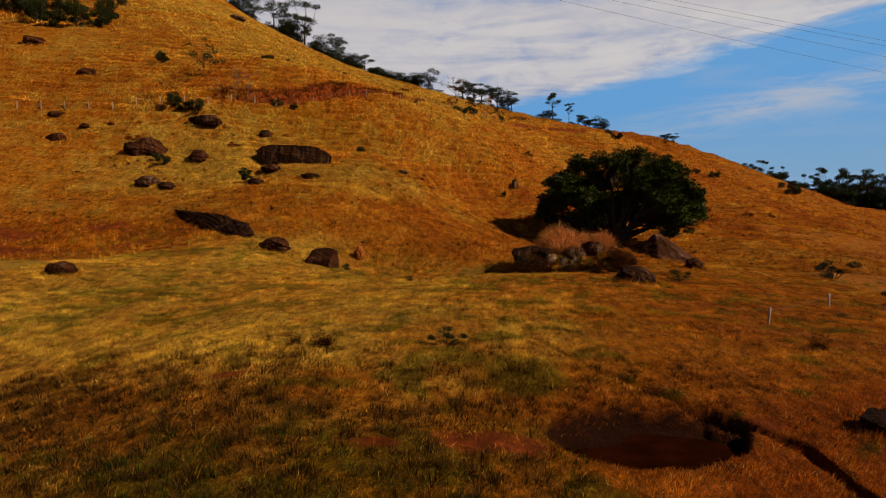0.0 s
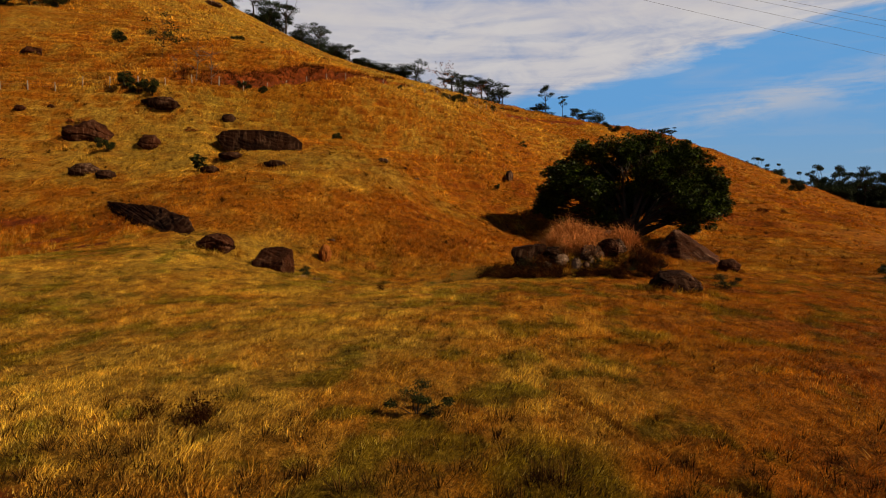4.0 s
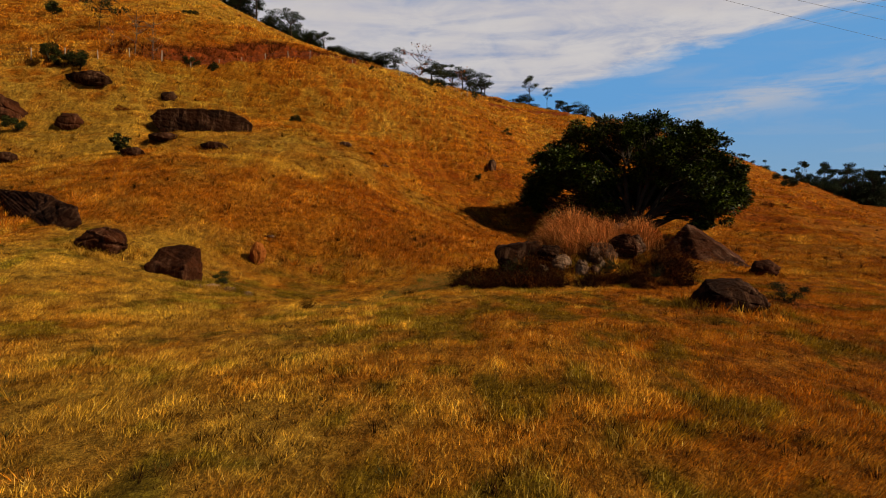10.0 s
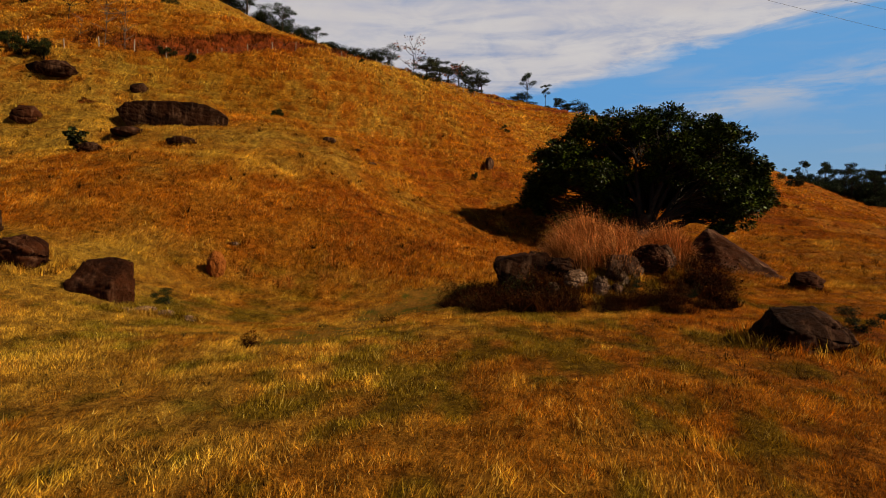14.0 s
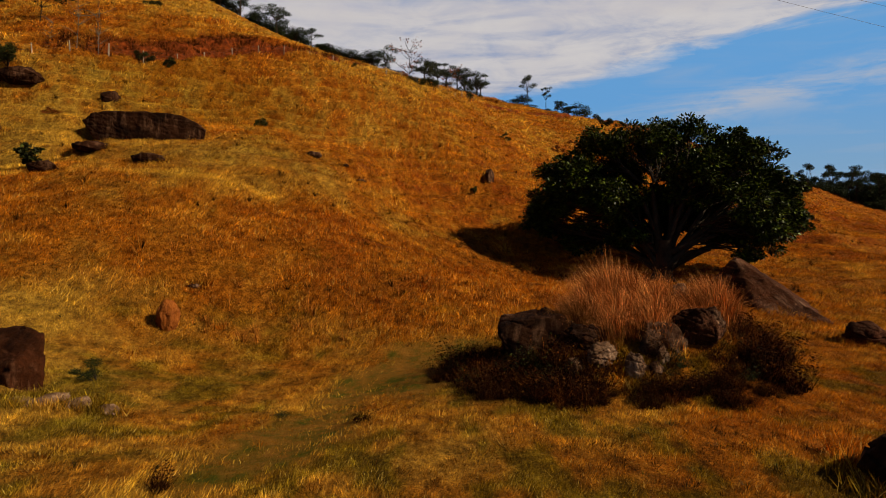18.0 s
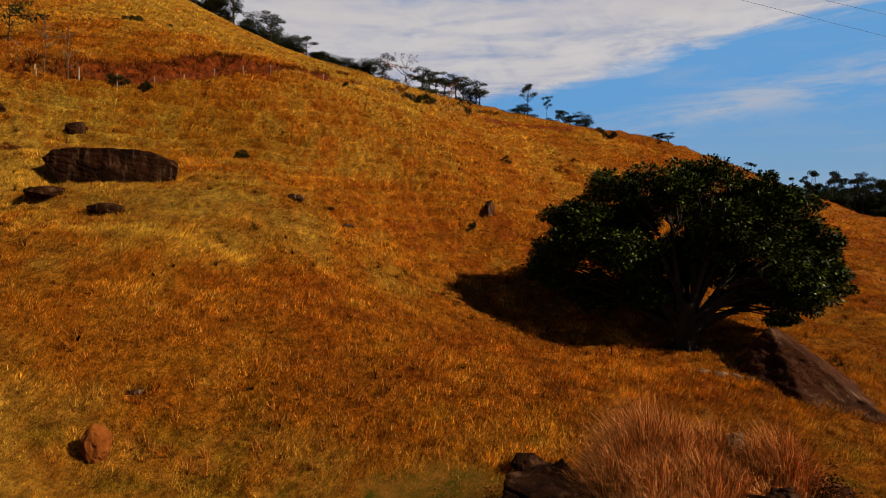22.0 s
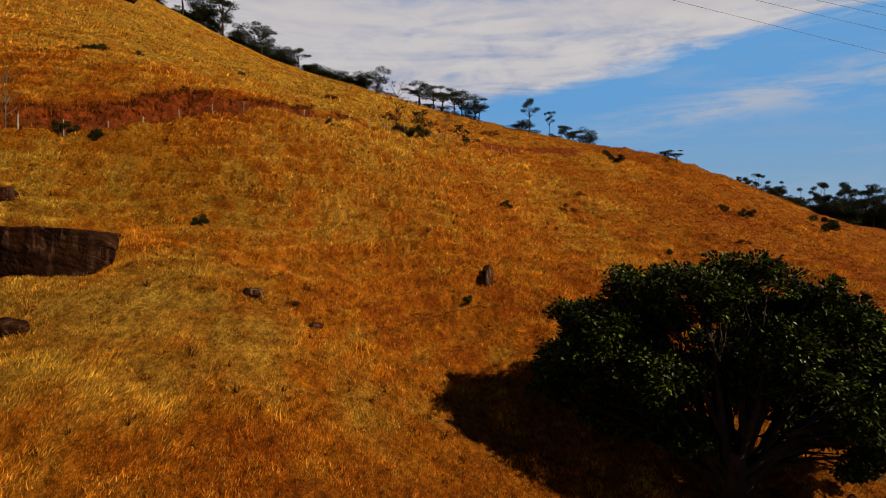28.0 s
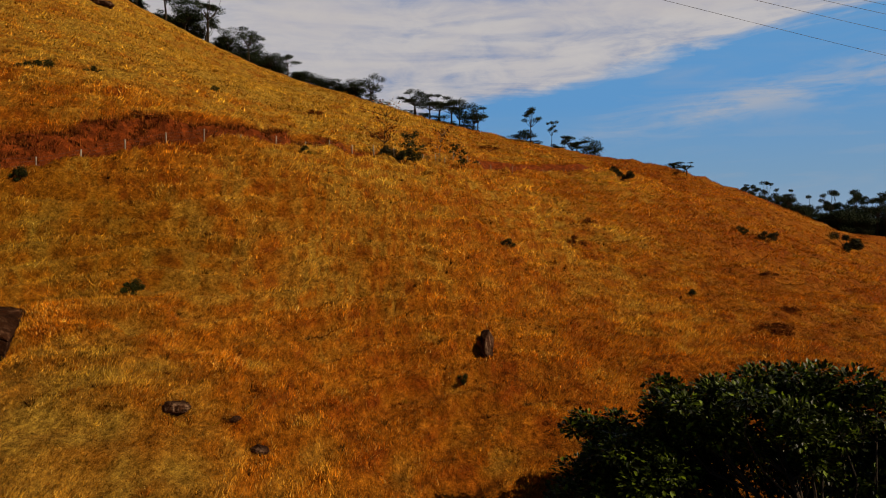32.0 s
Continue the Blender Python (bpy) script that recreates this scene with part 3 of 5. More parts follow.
def sward(name, label, x0, x1, y0, y1, per_m2, each, tall, wide, girth, wedge=None, stretch=1.0, shade=0.0):
    """Grass in close-set bunches of uneven age: each bunch fans out of one root and weathers as a whole."""
    n = int((x1 - x0) * (y1 - y0) * per_m2)
    x, y = RNG.uniform(x0, x1, n), RNG.uniform(y0, y1, n)
    if wedge:
        keep = np.abs(x - 0.05 * y) < wedge[0] + wedge[1] * (y - y0)
        x, y = x[keep], y[keep]
    z, soil, mud, pool, dry, green, rise = on_ground(x, y, "z", "soil", "mud", "pond", "dry", "green", "riser")
    patch = fbm(x * stretch, y, 9 * girth, 171, 3) + 0.6 * fbm(x, y, 30 * girth, 173, 2)
    bare = np.maximum(np.maximum(soil, mud), pool)
    bare = np.maximum(bare, 0.8 * (1 - step(12.5, 17, y + 5 * fbm(x, y, 5, 157))) * (1 - step(0, 4, x + 4 * fbm(x, y, 4, 158))))
    keep = RNG.uniform(size=len(x)) < np.clip(0.72 + 1.5 * patch + 0.5 * rise, 0.18, 1) * (1 - 0.97 * bare)
    x, y, z, dry, green, rise, patch = (v[keep] for v in (x, y, z, dry, green, rise, patch))
    n = len(x)
    grow = RNG.lognormal(-0.08, 0.32, n) * (1 + 0.9 * np.clip(patch, -0.4, 0.5) + 0.35 * rise)
    size = np.repeat(grow, each)
    m = n * each
    a, r = RNG.uniform(0, 2 * math.pi, m), np.sqrt(RNG.uniform(0, 1, m))
    ox, oy = np.cos(a) * r, np.sin(a) * r
    root = np.stack([np.repeat(x, each) + ox * girth * 0.5 * size, np.repeat(y, each) + oy * girth * 0.5 * size, np.repeat(z, each) - 0.02], 1)
    drift = np.repeat(RNG.normal(0, 0.30, (n, 2)), each, axis=0)
    h = tall * size * RNG.uniform(0.45, 1.2, m) * (1.15 - 0.55 * r)
    tip = root + np.stack([ox * girth * size * 0.4, oy * girth * size * 0.4, h], 1)
    tip[:, :2] += drift * h[:, None] + RNG.normal(0, 0.25, (m, 2)) * h[:, None]
    w = RNG.uniform(0, 2 * math.pi, m)
    side = np.stack([np.cos(w), np.sin(w), np.zeros(m)], 1) * (wide * RNG.uniform(0.5, 1.3, m))[:, None] / 2
    v = np.stack([root - side, root + side, tip], 1).reshape(-1, 3)
    me = mesh_of(name, v, np.arange(3 * m).reshape(-1, 3))
    # a random third are old and dark; shade paints the east dimmer with more
    old = RNG.uniform(size=n) < 0.34 + shade * step(1, 9, x)
    give(me, "dry", np.repeat(np.clip(dry + RNG.normal(0, 0.20, n) + 0.15 * old, 0, 1), each * 3))
    give(me, "green", np.repeat(np.clip(green + 0.55 * (RNG.uniform(size=n) < 0.05), 0, 1), each * 3))
    give(me, "tone", np.repeat(np.clip(0.47 + 0.5 * patch + RNG.normal(0, 0.09, n) - 0.40 * old, 0, 1), each * 3))
    me.materials.append(M_GRASS)
    return tagged(new(name, me), label, "grass", kind="stuff")


sward("meadow_bunches", "close-grazed bunches of dry straw grass", -24, 30, 8, 47.5, 3.6, 30, 0.13, 0.014, 0.20, (12, 0.75), 0.7, 0.16)
sward("slope_bunches", "bunches of golden dry grass on the lower slope", -40, 46, 47, 80, 1.2, 34, 0.28, 0.026, 0.36, None, 0.5)
sward("hillside_bunches", "bunches of dry grass in rows along the hillside", -64, 80, 80, 116, 0.6, 34, 0.34, 0.036, 0.60, None, 0.4)
sward("upper_bunches", "bunches of dry grass on the high hillside", -105, 130, 116, 188, 0.22, 22, 0.46, 0.080, 0.9, None, 0.4)


def tussocks(name, label, x0, x1, y0, y1, per_m2, each, tall, wide, girth, wedge=None, material=None, bias=0.0, where=None):
    """Bunches of grass that stand proud of the sward, blades fanning out of one root."""
    n = int((x1 - x0) * (y1 - y0) * per_m2)
    x, y = RNG.uniform(x0, x1, n), RNG.uniform(y0, y1, n)
    keep = (fbm(x, y, 4.0, 151 if material is None else 153) + RNG.normal(0, 0.08, n)) > -0.02 + bias
    z, soil, mud, pool, dry, green = on_ground(x, y, "z", "soil", "mud", "pond", "dry", "green")
    keep &= np.maximum(np.maximum(0 if name == "bank_brush" else soil, mud), pool) < 0.4
    if where:
        keep &= where(x, y)
    if wedge:
        keep &= np.abs(x - 0.05 * y) < wedge[0] + wedge[1] * (y - y0)
    x, y, z, dry, green = (v[keep] for v in (x, y, z, dry, green))
    n = len(x)
    size = np.repeat(RNG.uniform(0.55, 1.35, n), each)
    a, r = RNG.uniform(0, 2 * math.pi, n * each), np.sqrt(RNG.uniform(0, 1, n * each))
    ox, oy = np.cos(a) * r, np.sin(a) * r
    z = np.repeat(z, each) - 0.04
    root = np.stack([np.repeat(x, each) + ox * girth * 0.35 * size, np.repeat(y, each) + oy * girth * 0.35 * size, z], 1)
    h = tall * size * RNG.uniform(0.6, 1.2, n * each) * (1.15 - 0.5 * r)
    tip = root + np.stack([ox * girth * size * 1.2, oy * girth * size * 1.2, h], 1) + RNG.normal(0, 0.06 * tall, (n * each, 3))
    side = np.stack([-np.sin(a), np.cos(a), np.zeros(n * each)], 1) * wide * RNG.uniform(0.6, 1.3, (n * each, 1)) / 2
    v = np.stack([root - side, root + side, tip], 1).reshape(-1, 3)
    me = mesh_of(name, v, np.arange(len(v)).reshape(-1, 3))
    give(me, "dry", np.repeat(np.clip(dry + RNG.normal(0, 0.22, n), 0, 1), each * 3))
    give(me, "green", np.repeat(np.clip(green * 0.8 + 0.8 * (RNG.uniform(size=n) < 0.05), 0, 1), each * 3))
    give(me, "tone", np.repeat(np.clip(RNG.normal(0.55, 0.2, n), 0, 1), each * 3))
    me.materials.append(material or M_GRASS)
    return tagged(new(name, me), label, "grass", kind="stuff")


tussocks("rust_tussocks", "tall rust-coloured grass bunches at the slope's foot", -9, 12, 46.5, 53, 2.2, 30, 0.5, 0.016, 0.26, None, M_RUSTGRASS, 0.0)
tussocks("bank_brush", "red-brown dry brush on the cut bank", -32, 2, 79, 106, 14.0, 26, 0.62, 0.030, 0.34, None, M_REDBRUSH, -0.5, lambda x, y: (y - fence_y(x) > 0.9) & (y - fence_y(x) < 4.4))
tussocks("left_bank_grass", "tall pinkish-blond grass on the red earth bank", -52, -14, 42, 52, 3.4, 26, 0.5, 0.018, 0.28, None, None, 0.0, lambda x, y: x < -14 - (y - 42) * 1.2)
tussocks("hollow_weeds", "dark brown weeds and ferns in the near hollow", -26, 8, 3, 21.0, 15.0, 34, 0.24, 0.016, 0.24, None, M_WEED, -0.10, lambda x, y: (np.abs(y - 10.5) < 6.5 + 11.0 * fbm(x, y, 4, 157) + RNG.normal(0, 0.8, len(x))) & (x + 6 * fbm(x, y, 4, 158) < 2.5))
tussocks("hollow_greens", "dark green grass in the damp near hollow", -26, 8, 4, 17.0, 13.0, 34, 0.19, 0.016, 0.24, None, M_GREENGRASS, 0.0, lambda x, y: (y < 12.5 + 6.0 * fbm(x, y, 4, 159)) & (x + 6 * fbm(x, y, 4, 160) < 3.5))
tussocks("rough_bank_grass", "red-brown rank grass on the broken bank", -22, 9, 13, 22, 5.0, 32, 0.26, 0.017, 0.28, None, M_WEED, -0.02, lambda x, y: np.abs(y - 17.2 - 0.12 * x) < 2.6 + 8 * fbm(x, y, 3, 163))
tussocks("ferny_weeds", "dull brown weeds among the meadow grass", -2, 26, 13, 36, 3.6, 22, 0.17, 0.016, 0.18, None, M_WEED, 0.02)
tussocks("meadow_weeds", "small dark green weeds scattered on the meadow", -24, 30, 18, 50, 0.8, 24, 0.13, 0.022, 0.16, None, M_BUSHLEAF, 0.10)
tussocks("slope_weeds", "dark withered weeds on the slope", -40, 60, 50, 112, 0.22, 22, 0.45, 0.04, 0.32, None, M_WEED, 0.04)


# ---- sky ----
def sky_material():
    m = bpy.data.materials.new("blue_sky_with_cloud")
    m.use_nodes = True
    nt = m.node_tree
    nt.nodes.remove(nt.nodes["Principled BSDF"])
    c = coords(nt)
    sep = nt.nodes.new("ShaderNodeSeparateXYZ")
    nt.links.new(c, sep.inputs[0])
    blue = ramp(nt, fade(nt, sep.outputs["Z"], 0.0, 2000.0), [(0.0, (0.26, 0.42, 0.66)), (0.14, (0.19, 0.39, 0.69)), (0.35, (0.11, 0.36, 0.80)), (0.6, (0.11, 0.36, 0.80)), (1.0, (0.05, 0.2, 0.5))])
    def sums(a, k, b):
        m = nt.nodes.new("ShaderNodeMath")
        m.operation = "MULTIPLY_ADD"
        nt.links.new(a, m.inputs[0])
        m.inputs[1].default_value = k
        if isinstance(b, float):
            m.inputs[2].default_value = b
        else:
            nt.links.new(b, m.inputs[2])
        return m.outputs[0]

    def times(a, b):
        m = nt.nodes.new("ShaderNodeMath")
        m.operation = "MULTIPLY"
        nt.links.new(a, m.inputs[0])
        nt.links.new(b, m.inputs[1])
        return m.outputs[0]

    def stretched(across, upward, detail, rough, warp=0.0):
        mp = nt.nodes.new("ShaderNodeMapping")
        mp.inputs["Scale"].default_value = (across, across, upward)
        mp.inputs["Rotation"].default_value = (0, radians(11), 0)
        nt.links.new(c, mp.inputs["Vector"])
        n = node(nt, "ShaderNodeTexNoise", Scale=1.0, Detail=detail, Roughness=rough, Distortion=warp)
        nt.links.new(mp.outputs["Vector"], n.inputs["Vector"])
        return n.outputs["Fac"]

    # a broad bank of cloud, its ragged lower edge rising to the east, and thin wisps under it
    rise = sums(sep.outputs["X"], -0.19, sep.outputs["Z"])
    broad, streak, fine = stretched(0.0009, 0.0028, 6, 0.55, 0.4), stretched(0.0011, 0.0085, 7, 0.6, 0.8), stretched(0.003, 0.009, 8, 0.65, 0.6)
    edge = sums(fine, 70.0, sums(streak, 200.0, sums(broad, 300.0, rise)))
    bank = fade(nt, edge, 895.0, 985.0)
    veil = sums(fine, 0.45, sums(streak, 0.55, 0.0))
    white = ramp(nt, veil, [(0.38, (0.23, 0.34, 0.62)), (0.47, (0.42, 0.48, 0.66)), (0.54, (0.55, 0.585, 0.71)), (0.66, (0.62, 0.65, 0.75))])
    deep = fade(nt, edge, 960.0, 1200.0)
    white = mix(nt, times(deep, fade(nt, broad, 0.3, 0.6)), white, ramp(nt, veil, [(0.35, (0.48, 0.51, 0.66)), (0.6, (0.57, 0.585, 0.68))]))
    band = times(times(fade(nt, rise, 180.0, 300.0), fade(nt, rise, 450.0, 350.0)), fade(nt, sep.outputs["X"], 800.0, 1700.0))
    wisp = times(band, fade(nt, sums(fine, 0.4, sums(streak, 0.6, 0.0)), 0.44, 0.60))
    haze = times(fade(nt, streak, 0.48, 0.75), fade(nt, broad, 0.40, 0.65))
    col = mix(nt, sums(haze, 0.45, 0.0), blue, (0.42, 0.47, 0.60))
    col = mix(nt, sums(wisp, 0.65, 0.0), col, (0.50, 0.53, 0.63))
    col = mix(nt, bank, col, white)
    em = nt.nodes.new("ShaderNodeEmission")
    nt.links.new(col, em.inputs["Color"])
    em.inputs["Strength"].default_value = 0.90
    nt.links.new(em.outputs[0], nt.nodes["Material Output"].inputs["Surface"])
    return m


def sky_backdrop():
    R, verts, faces, na, ne = 3600.0, [], [], 40, 20
    for i in range(ne + 1):
        e = radians(-4 + 32 * i / ne)
        for k in range(na + 1):
            a = radians(-46 + 92 * k / na)
            verts.append((R * math.cos(e) * math.sin(a), R * math.cos(e) * math.cos(a), R * math.sin(e)))
    for i in range(ne):
        for k in range(na):
            q = i * (na + 1) + k
            faces.append((q, q + na + 1, q + na + 2, q + 1))
    me = mesh_of("backdrop", verts, faces, True)
    me.materials.append(sky_material())
    tagged(new("backdrop", me), "blue sky with a broad bank of white cloud", "sky", kind="structure")


sky_backdrop()


# ---- rocks ----
ROCKS = []


def roughen(bm, seed, levels, soft, grain, scale):
    """Split a hull finely, round its edges a little and give it pits, steps and cracks."""
    bmesh.ops.triangulate(bm, faces=bm.faces[:])
    for _ in range(levels):
        bmesh.ops.subdivide_edges(bm, edges=bm.edges[:], cuts=1, use_grid_fill=True)
    for _ in range(soft):
        bmesh.ops.smooth_vert(bm, verts=bm.verts[:], factor=0.5, use_axis_x=True, use_axis_y=True, use_axis_z=True)
    bm.normal_update()
    off = Vector((seed * 3.7, seed * 1.9, -seed * 2.3))
    moves = []
    for v in bm.verts:
        p = v.co / scale + off
        crack = abs(noise.noise(p * 1.7 + Vector((9, 4, 1))))
        n = noise.noise(p * 1.1) * 0.9 + noise.noise(p * 3.3) * 0.45 + noise.noise(p * 8.0) * 0.25 + noise.noise(p * 19) * 0.10 - 0.5 * max(0.0, 0.12 - crack) / 0.12
        # parting planes weather back into ledges
        bed = (p.dot(Vector((0.16, 0.10, 1.0))) * 2.1 + 0.7 * noise.noise(p * 0.8)) % 1.0
        n += 0.55 * bed - 0.9 * max(0.0, 0.14 - bed) / 0.14 - 0.25
        moves.append(v.normal * n * grain * scale)
    for v, m in zip(bm.verts, moves):
        v.co += m
    me = bpy.data.meshes.new("rock")
    bm.to_mesh(me)
    bm.free()
    for f in me.polygons:
        f.use_smooth = True
    return me


def rock_mesh(seed, size, cuts=(), rough=0.10, sub=4, corners=16):
    """A boulder: the hull of a few corners spread over its size, cut by joint planes, then roughened."""
    r = random.Random(seed)
    bm = bmesh.new()
    for k in range(corners):
        z = 1 - 2 * (k + 0.5) / corners
        a = k * 2.39996 + r.uniform(-0.35, 0.35)
        h = math.sqrt(max(0, 1 - z * z))
        p = Vector((h * math.cos(a), h * math.sin(a), z)) * r.uniform(0.86, 1.08)
        for na, nb, nc, lim in cuts:
            n = Vector((na, nb, nc)).normalized()
            d = p.dot(n) - lim
            if d > 0:
                p -= n * d
        bm.verts.new((p.x * size[0], p.y * size[1], p.z * size[2]))
    out = bmesh.ops.convex_hull(bm, input=bm.verts[:])
    bmesh.ops.delete(bm, geom=[g for g in out["geom_interior"] if isinstance(g, bmesh.types.BMVert)], context="VERTS")
    return roughen(bm, seed, sub, 1, rough * 0.52, min(size) * 1.2)


def rock(name, label, x, y, size, seed, material=None, turn=0, sink=0.35, cuts=(), rough=0.2, sub=4, corners=16, tip=(0, 0), group="", z=None):
    me = rock_mesh(seed, size, cuts, rough, sub, corners)
    me.materials.append(material or M_ROCK)
    ROCKS.append((x, y, 0.5 * (size[0] + size[1])))
    ob = new(name, me)
    ob.matrix_basis = pose(x, y, zat(x, y) + size[2] * (1 - 2 * sink) * 0.9 if z is None else z, tip[0], tip[1], turn)
    return tagged(ob, label, "rock", group)


def hull_rock(name, label, corners, seed, material, rough=0.09, levels=4):
    """A rock whose outline is known corner by corner."""
    bm = bmesh.new()
    c = Vector(corners[0])
    for p in corners:
        bm.verts.new(Vector(p) - c)
    bmesh.ops.convex_hull(bm, input=bm.verts[:])
    me = roughen(bm, seed, levels, 1, rough, 1.2)
    me.materials.append(material)
    ob = new(name, me)
    ob.location = c
    return tagged(ob, label, "rock")


hull_rock("slab_boulder", "long dark weathered boulder with pale run-off streaks", ((-22.7, 70.6, 12.4), (-21.8, 70.4, 13.0), (-20.3, 70.3, 13.15), (-18.2, 70.2, 13.1), (-16.0, 70.3, 13.0), (-15.2, 70.4, 12.85), (-14.1, 70.5, 12.3), (-13.4, 70.6, 11.7), (-13.5, 70.4, 10.9), (-14.2, 70.2, 10.4), (-16.0, 69.9, 9.9), (-18.2, 69.8, 9.6), (-20.2, 70.0, 10.0), (-21.6, 70.2, 10.9), (-22.3, 70.4, 11.8), (-22.0, 74.5, 12.9), (-15.0, 74.5, 12.6), (-18, 75.5, 12.8), (-18, 75, 10)), 2, M_ROCK, 0.06, 5)
rock("boulder", "dark boulder lying above the long slab", -22.9, 75.4, (0.95, 0.8, 0.75), 5, turn=20, cuts=((0.4, -1, 0.2, 0.6),), group="hillside rocks")
rock("boulder", "angular brown boulder with a pale lichen top", -35.2, 68.6, (2.7, 1.6, 1.7), 7, M_BROWNROCK, turn=12, sink=0.25, cuts=((0.2, -1, 0.3, 0.5), (-0.5, 0, 1, 0.65)), group="hillside rocks")
rock("boulder", "brown boulder half sunk in grass", -28.9, 69.3, (1.25, 1.0, 1.1), 9, M_BROWNROCK, turn=50, sink=0.28, cuts=((0.1, -1, 0.1, 0.6),), group="hillside rocks")
rock("boulder", "pale-topped boulder low on the slope", -31.3, 61.6, (1.5, 0.9, 0.9), 12, M_PALEROCK, sink=0.3, group="hillside rocks")
rock("boulder", "small dark boulder low on the slope", -28.9, 60.8, (1.1, 0.7, 0.6), 13, sink=0.3, group="hillside rocks")
for i, (x, y, s) in enumerate(((-49.7, 74.8, 1.1), (-46.4, 70.2, 1.3), (-44.9, 73.2, 0.8), (-42.4, 74.5, 0.6), (-54.6, 89.8, 1.9), (-71.2, 102.3, 2.0), (-40.0, 63.5, 0.6))):
    rock("boulder", "small dark boulder on the grassy slope", x, y, (s, s * 0.75, s * 0.55), 20 + i, M_BROWNROCK, turn=i * 40, sink=0.42, rough=0.32, sub=4, group="hillside rocks")
rock("flat_boulder", "low flat rock below the long boulder", -19.1, 65.0, (1.3, 0.9, 0.5), 31, turn=10, sink=0.3, group="hillside rocks")
rock("flat_boulder", "low dark rock in grass", -14.2, 62.2, (1.25, 0.9, 0.55), 32, turn=-15, sink=0.3, group="hillside rocks")
rock("flat_boulder", "small dark rock in grass", -19.4, 60.2, (0.95, 0.6, 0.55), 33, turn=5, sink=0.3, group="hillside rocks")
rock("boulder_outcrop", "dark rock outcrop among scrub", -30.6, 75.8, (2.6, 1.3, 0.95), 35, sink=0.3, group="hillside rocks")
ledge = ((-24.6, 53.2, 0.3), (-23.2, 51.6, 0.55), (-20.4, 49.6, 0.8), (-18.4, 48.2, 0.9), (-15.4, 45.8, 0.8), (-14.5, 44.7, 0.3), (-15.4, 44.0, -0.3), (-18.4, 46.4, -0.3), (-21.4, 49.2, -0.2), (-24.2, 52.2, -0.2), (-16.4, 47.4, -0.4), (-20.0, 51.0, -0.4))
hull_rock("ledge_rock", "long dark tilted rock ledge in the slope", [(x, y, zat(x, y) + d) for x, y, d in ledge], 37, M_ROCK, 0.10, 4)
rock("ledge_rock", "dark rock face in the bank beside the block boulder", -12.4, 42.3, (1.7, 0.9, 0.9), 38, M_BROWNROCK, turn=-30, sink=0.36, rough=0.3)
rock("boulder", "dark boulder on the meadow edge", -20.8, 31.4, (1.0, 0.7, 0.55), 39, M_BROWNROCK, turn=-15, sink=0.25, group="meadow rocks")
hull_rock("block_boulder", "square-cut brown boulder with a paler broken side", ((-9.75, 40.0, 0.0), (-9.65, 40.2, 1.0), (-9.1, 40.6, 1.75), (-8.0, 40.5, 1.9), (-7.4, 40.35, 1.7), (-7.2, 39.95, 0.7), (-7.25, 39.9, 0.0), (-7.8, 39.5, 1.0), (-7.75, 39.45, 0.0), (-8.4, 41.4, 0.0), (-8.6, 41.4, 1.6), (-9.6, 41.5, 1.2), (-9.7, 41.5, 0.0)), 42, M_BROWNROCK, 0.05, 4)
hull_rock("leaning_slab", "great leaning slab of brown rock with pale streaks", ((20.6, 55.8, 2.75), (21.4, 56.6, 2.65), (18.4, 55.0, 0.6), (18.2, 54.8, 0.0), (19.2, 50.9, 0.2), (19.3, 50.9, -0.3), (21.4, 48.9, 0.0), (21.6, 49.0, -0.4), (24.6, 52.8, -0.5), (24.6, 55.5, 0.0), (22.0, 58.4, 0.0), (18.8, 57.0, 0.0)), 47, M_SLAB, 0.05, 5)
rock("meadow_boulder", "dark rounded boulder on the meadow", 11.25, 33.6, (1.45, 1.1, 0.72), 52, M_ROCK, turn=8, sink=0.2, cuts=((0.6, -0.5, 0.8, 0.62),), rough=0.16, sub=5)
rock("boulder", "brown boulder behind the meadow boulder", 19.9, 45.6, (0.85, 0.7, 0.6), 53, M_BROWNROCK, sink=0.25, group="meadow rocks")
rock("boulder", "dark rock at the meadow's edge", 10.9, 14.2, (0.8, 0.5, 0.45), 54, sink=0.3, group="meadow rocks")
rock("log_rock", "narrow dark rock standing in hillside grass", 10.2, 80.6, (0.5, 0.5, 1.3), 56, M_PALEROCK, turn=20, sink=0.3, tip=(-38, 16))
for i, (x, y, s) in enumerate(((-1.2, 67.1, 0.55), (-4.6, 67.1, 0.75), (-6.7, 49.2, 0.35), (-6.7, 39.2, 0.65), (-6.0, 39.3, 0.6), (-5.3, 39.3, 0.5), (-7.2, 38.9, 0.4), (-60.4, 173, 3.0), (-2.3, 67.6, 0.35))):
    rock("stone", "weathered stone in dry grass", x, y, (s, s * 0.6, s * (0.22 if 38 < y < 41 else 0.4)), 60 + i, M_GREYSTONE if 38 < y < 41 else M_PALEROCK, turn=i * 33 - 25, sink=0.36, rough=0.32, sub=4, group="loose stones")


rock("flat_boulder", "low black rock in the trodden grass", 6.45, 45.7, (0.62, 0.45, 0.36), 58, turn=5, sink=0.25, group="meadow rocks")
for i, (x, y, sz) in enumerate(((16.8, 54.9, 0.45), (17.5, 54.6, 0.6), (18.1, 54.4, 0.55), (18.7, 54.1, 0.45), (17.9, 54.0, 0.35))):
    rock("stone", "flat pale stone showing through the grass below the tree", x, y, (sz, sz * 0.6, sz * 0.28), 160 + i, M_GREYSTONE, turn=i * 47, sink=0.28, rough=0.3, group="loose stones")


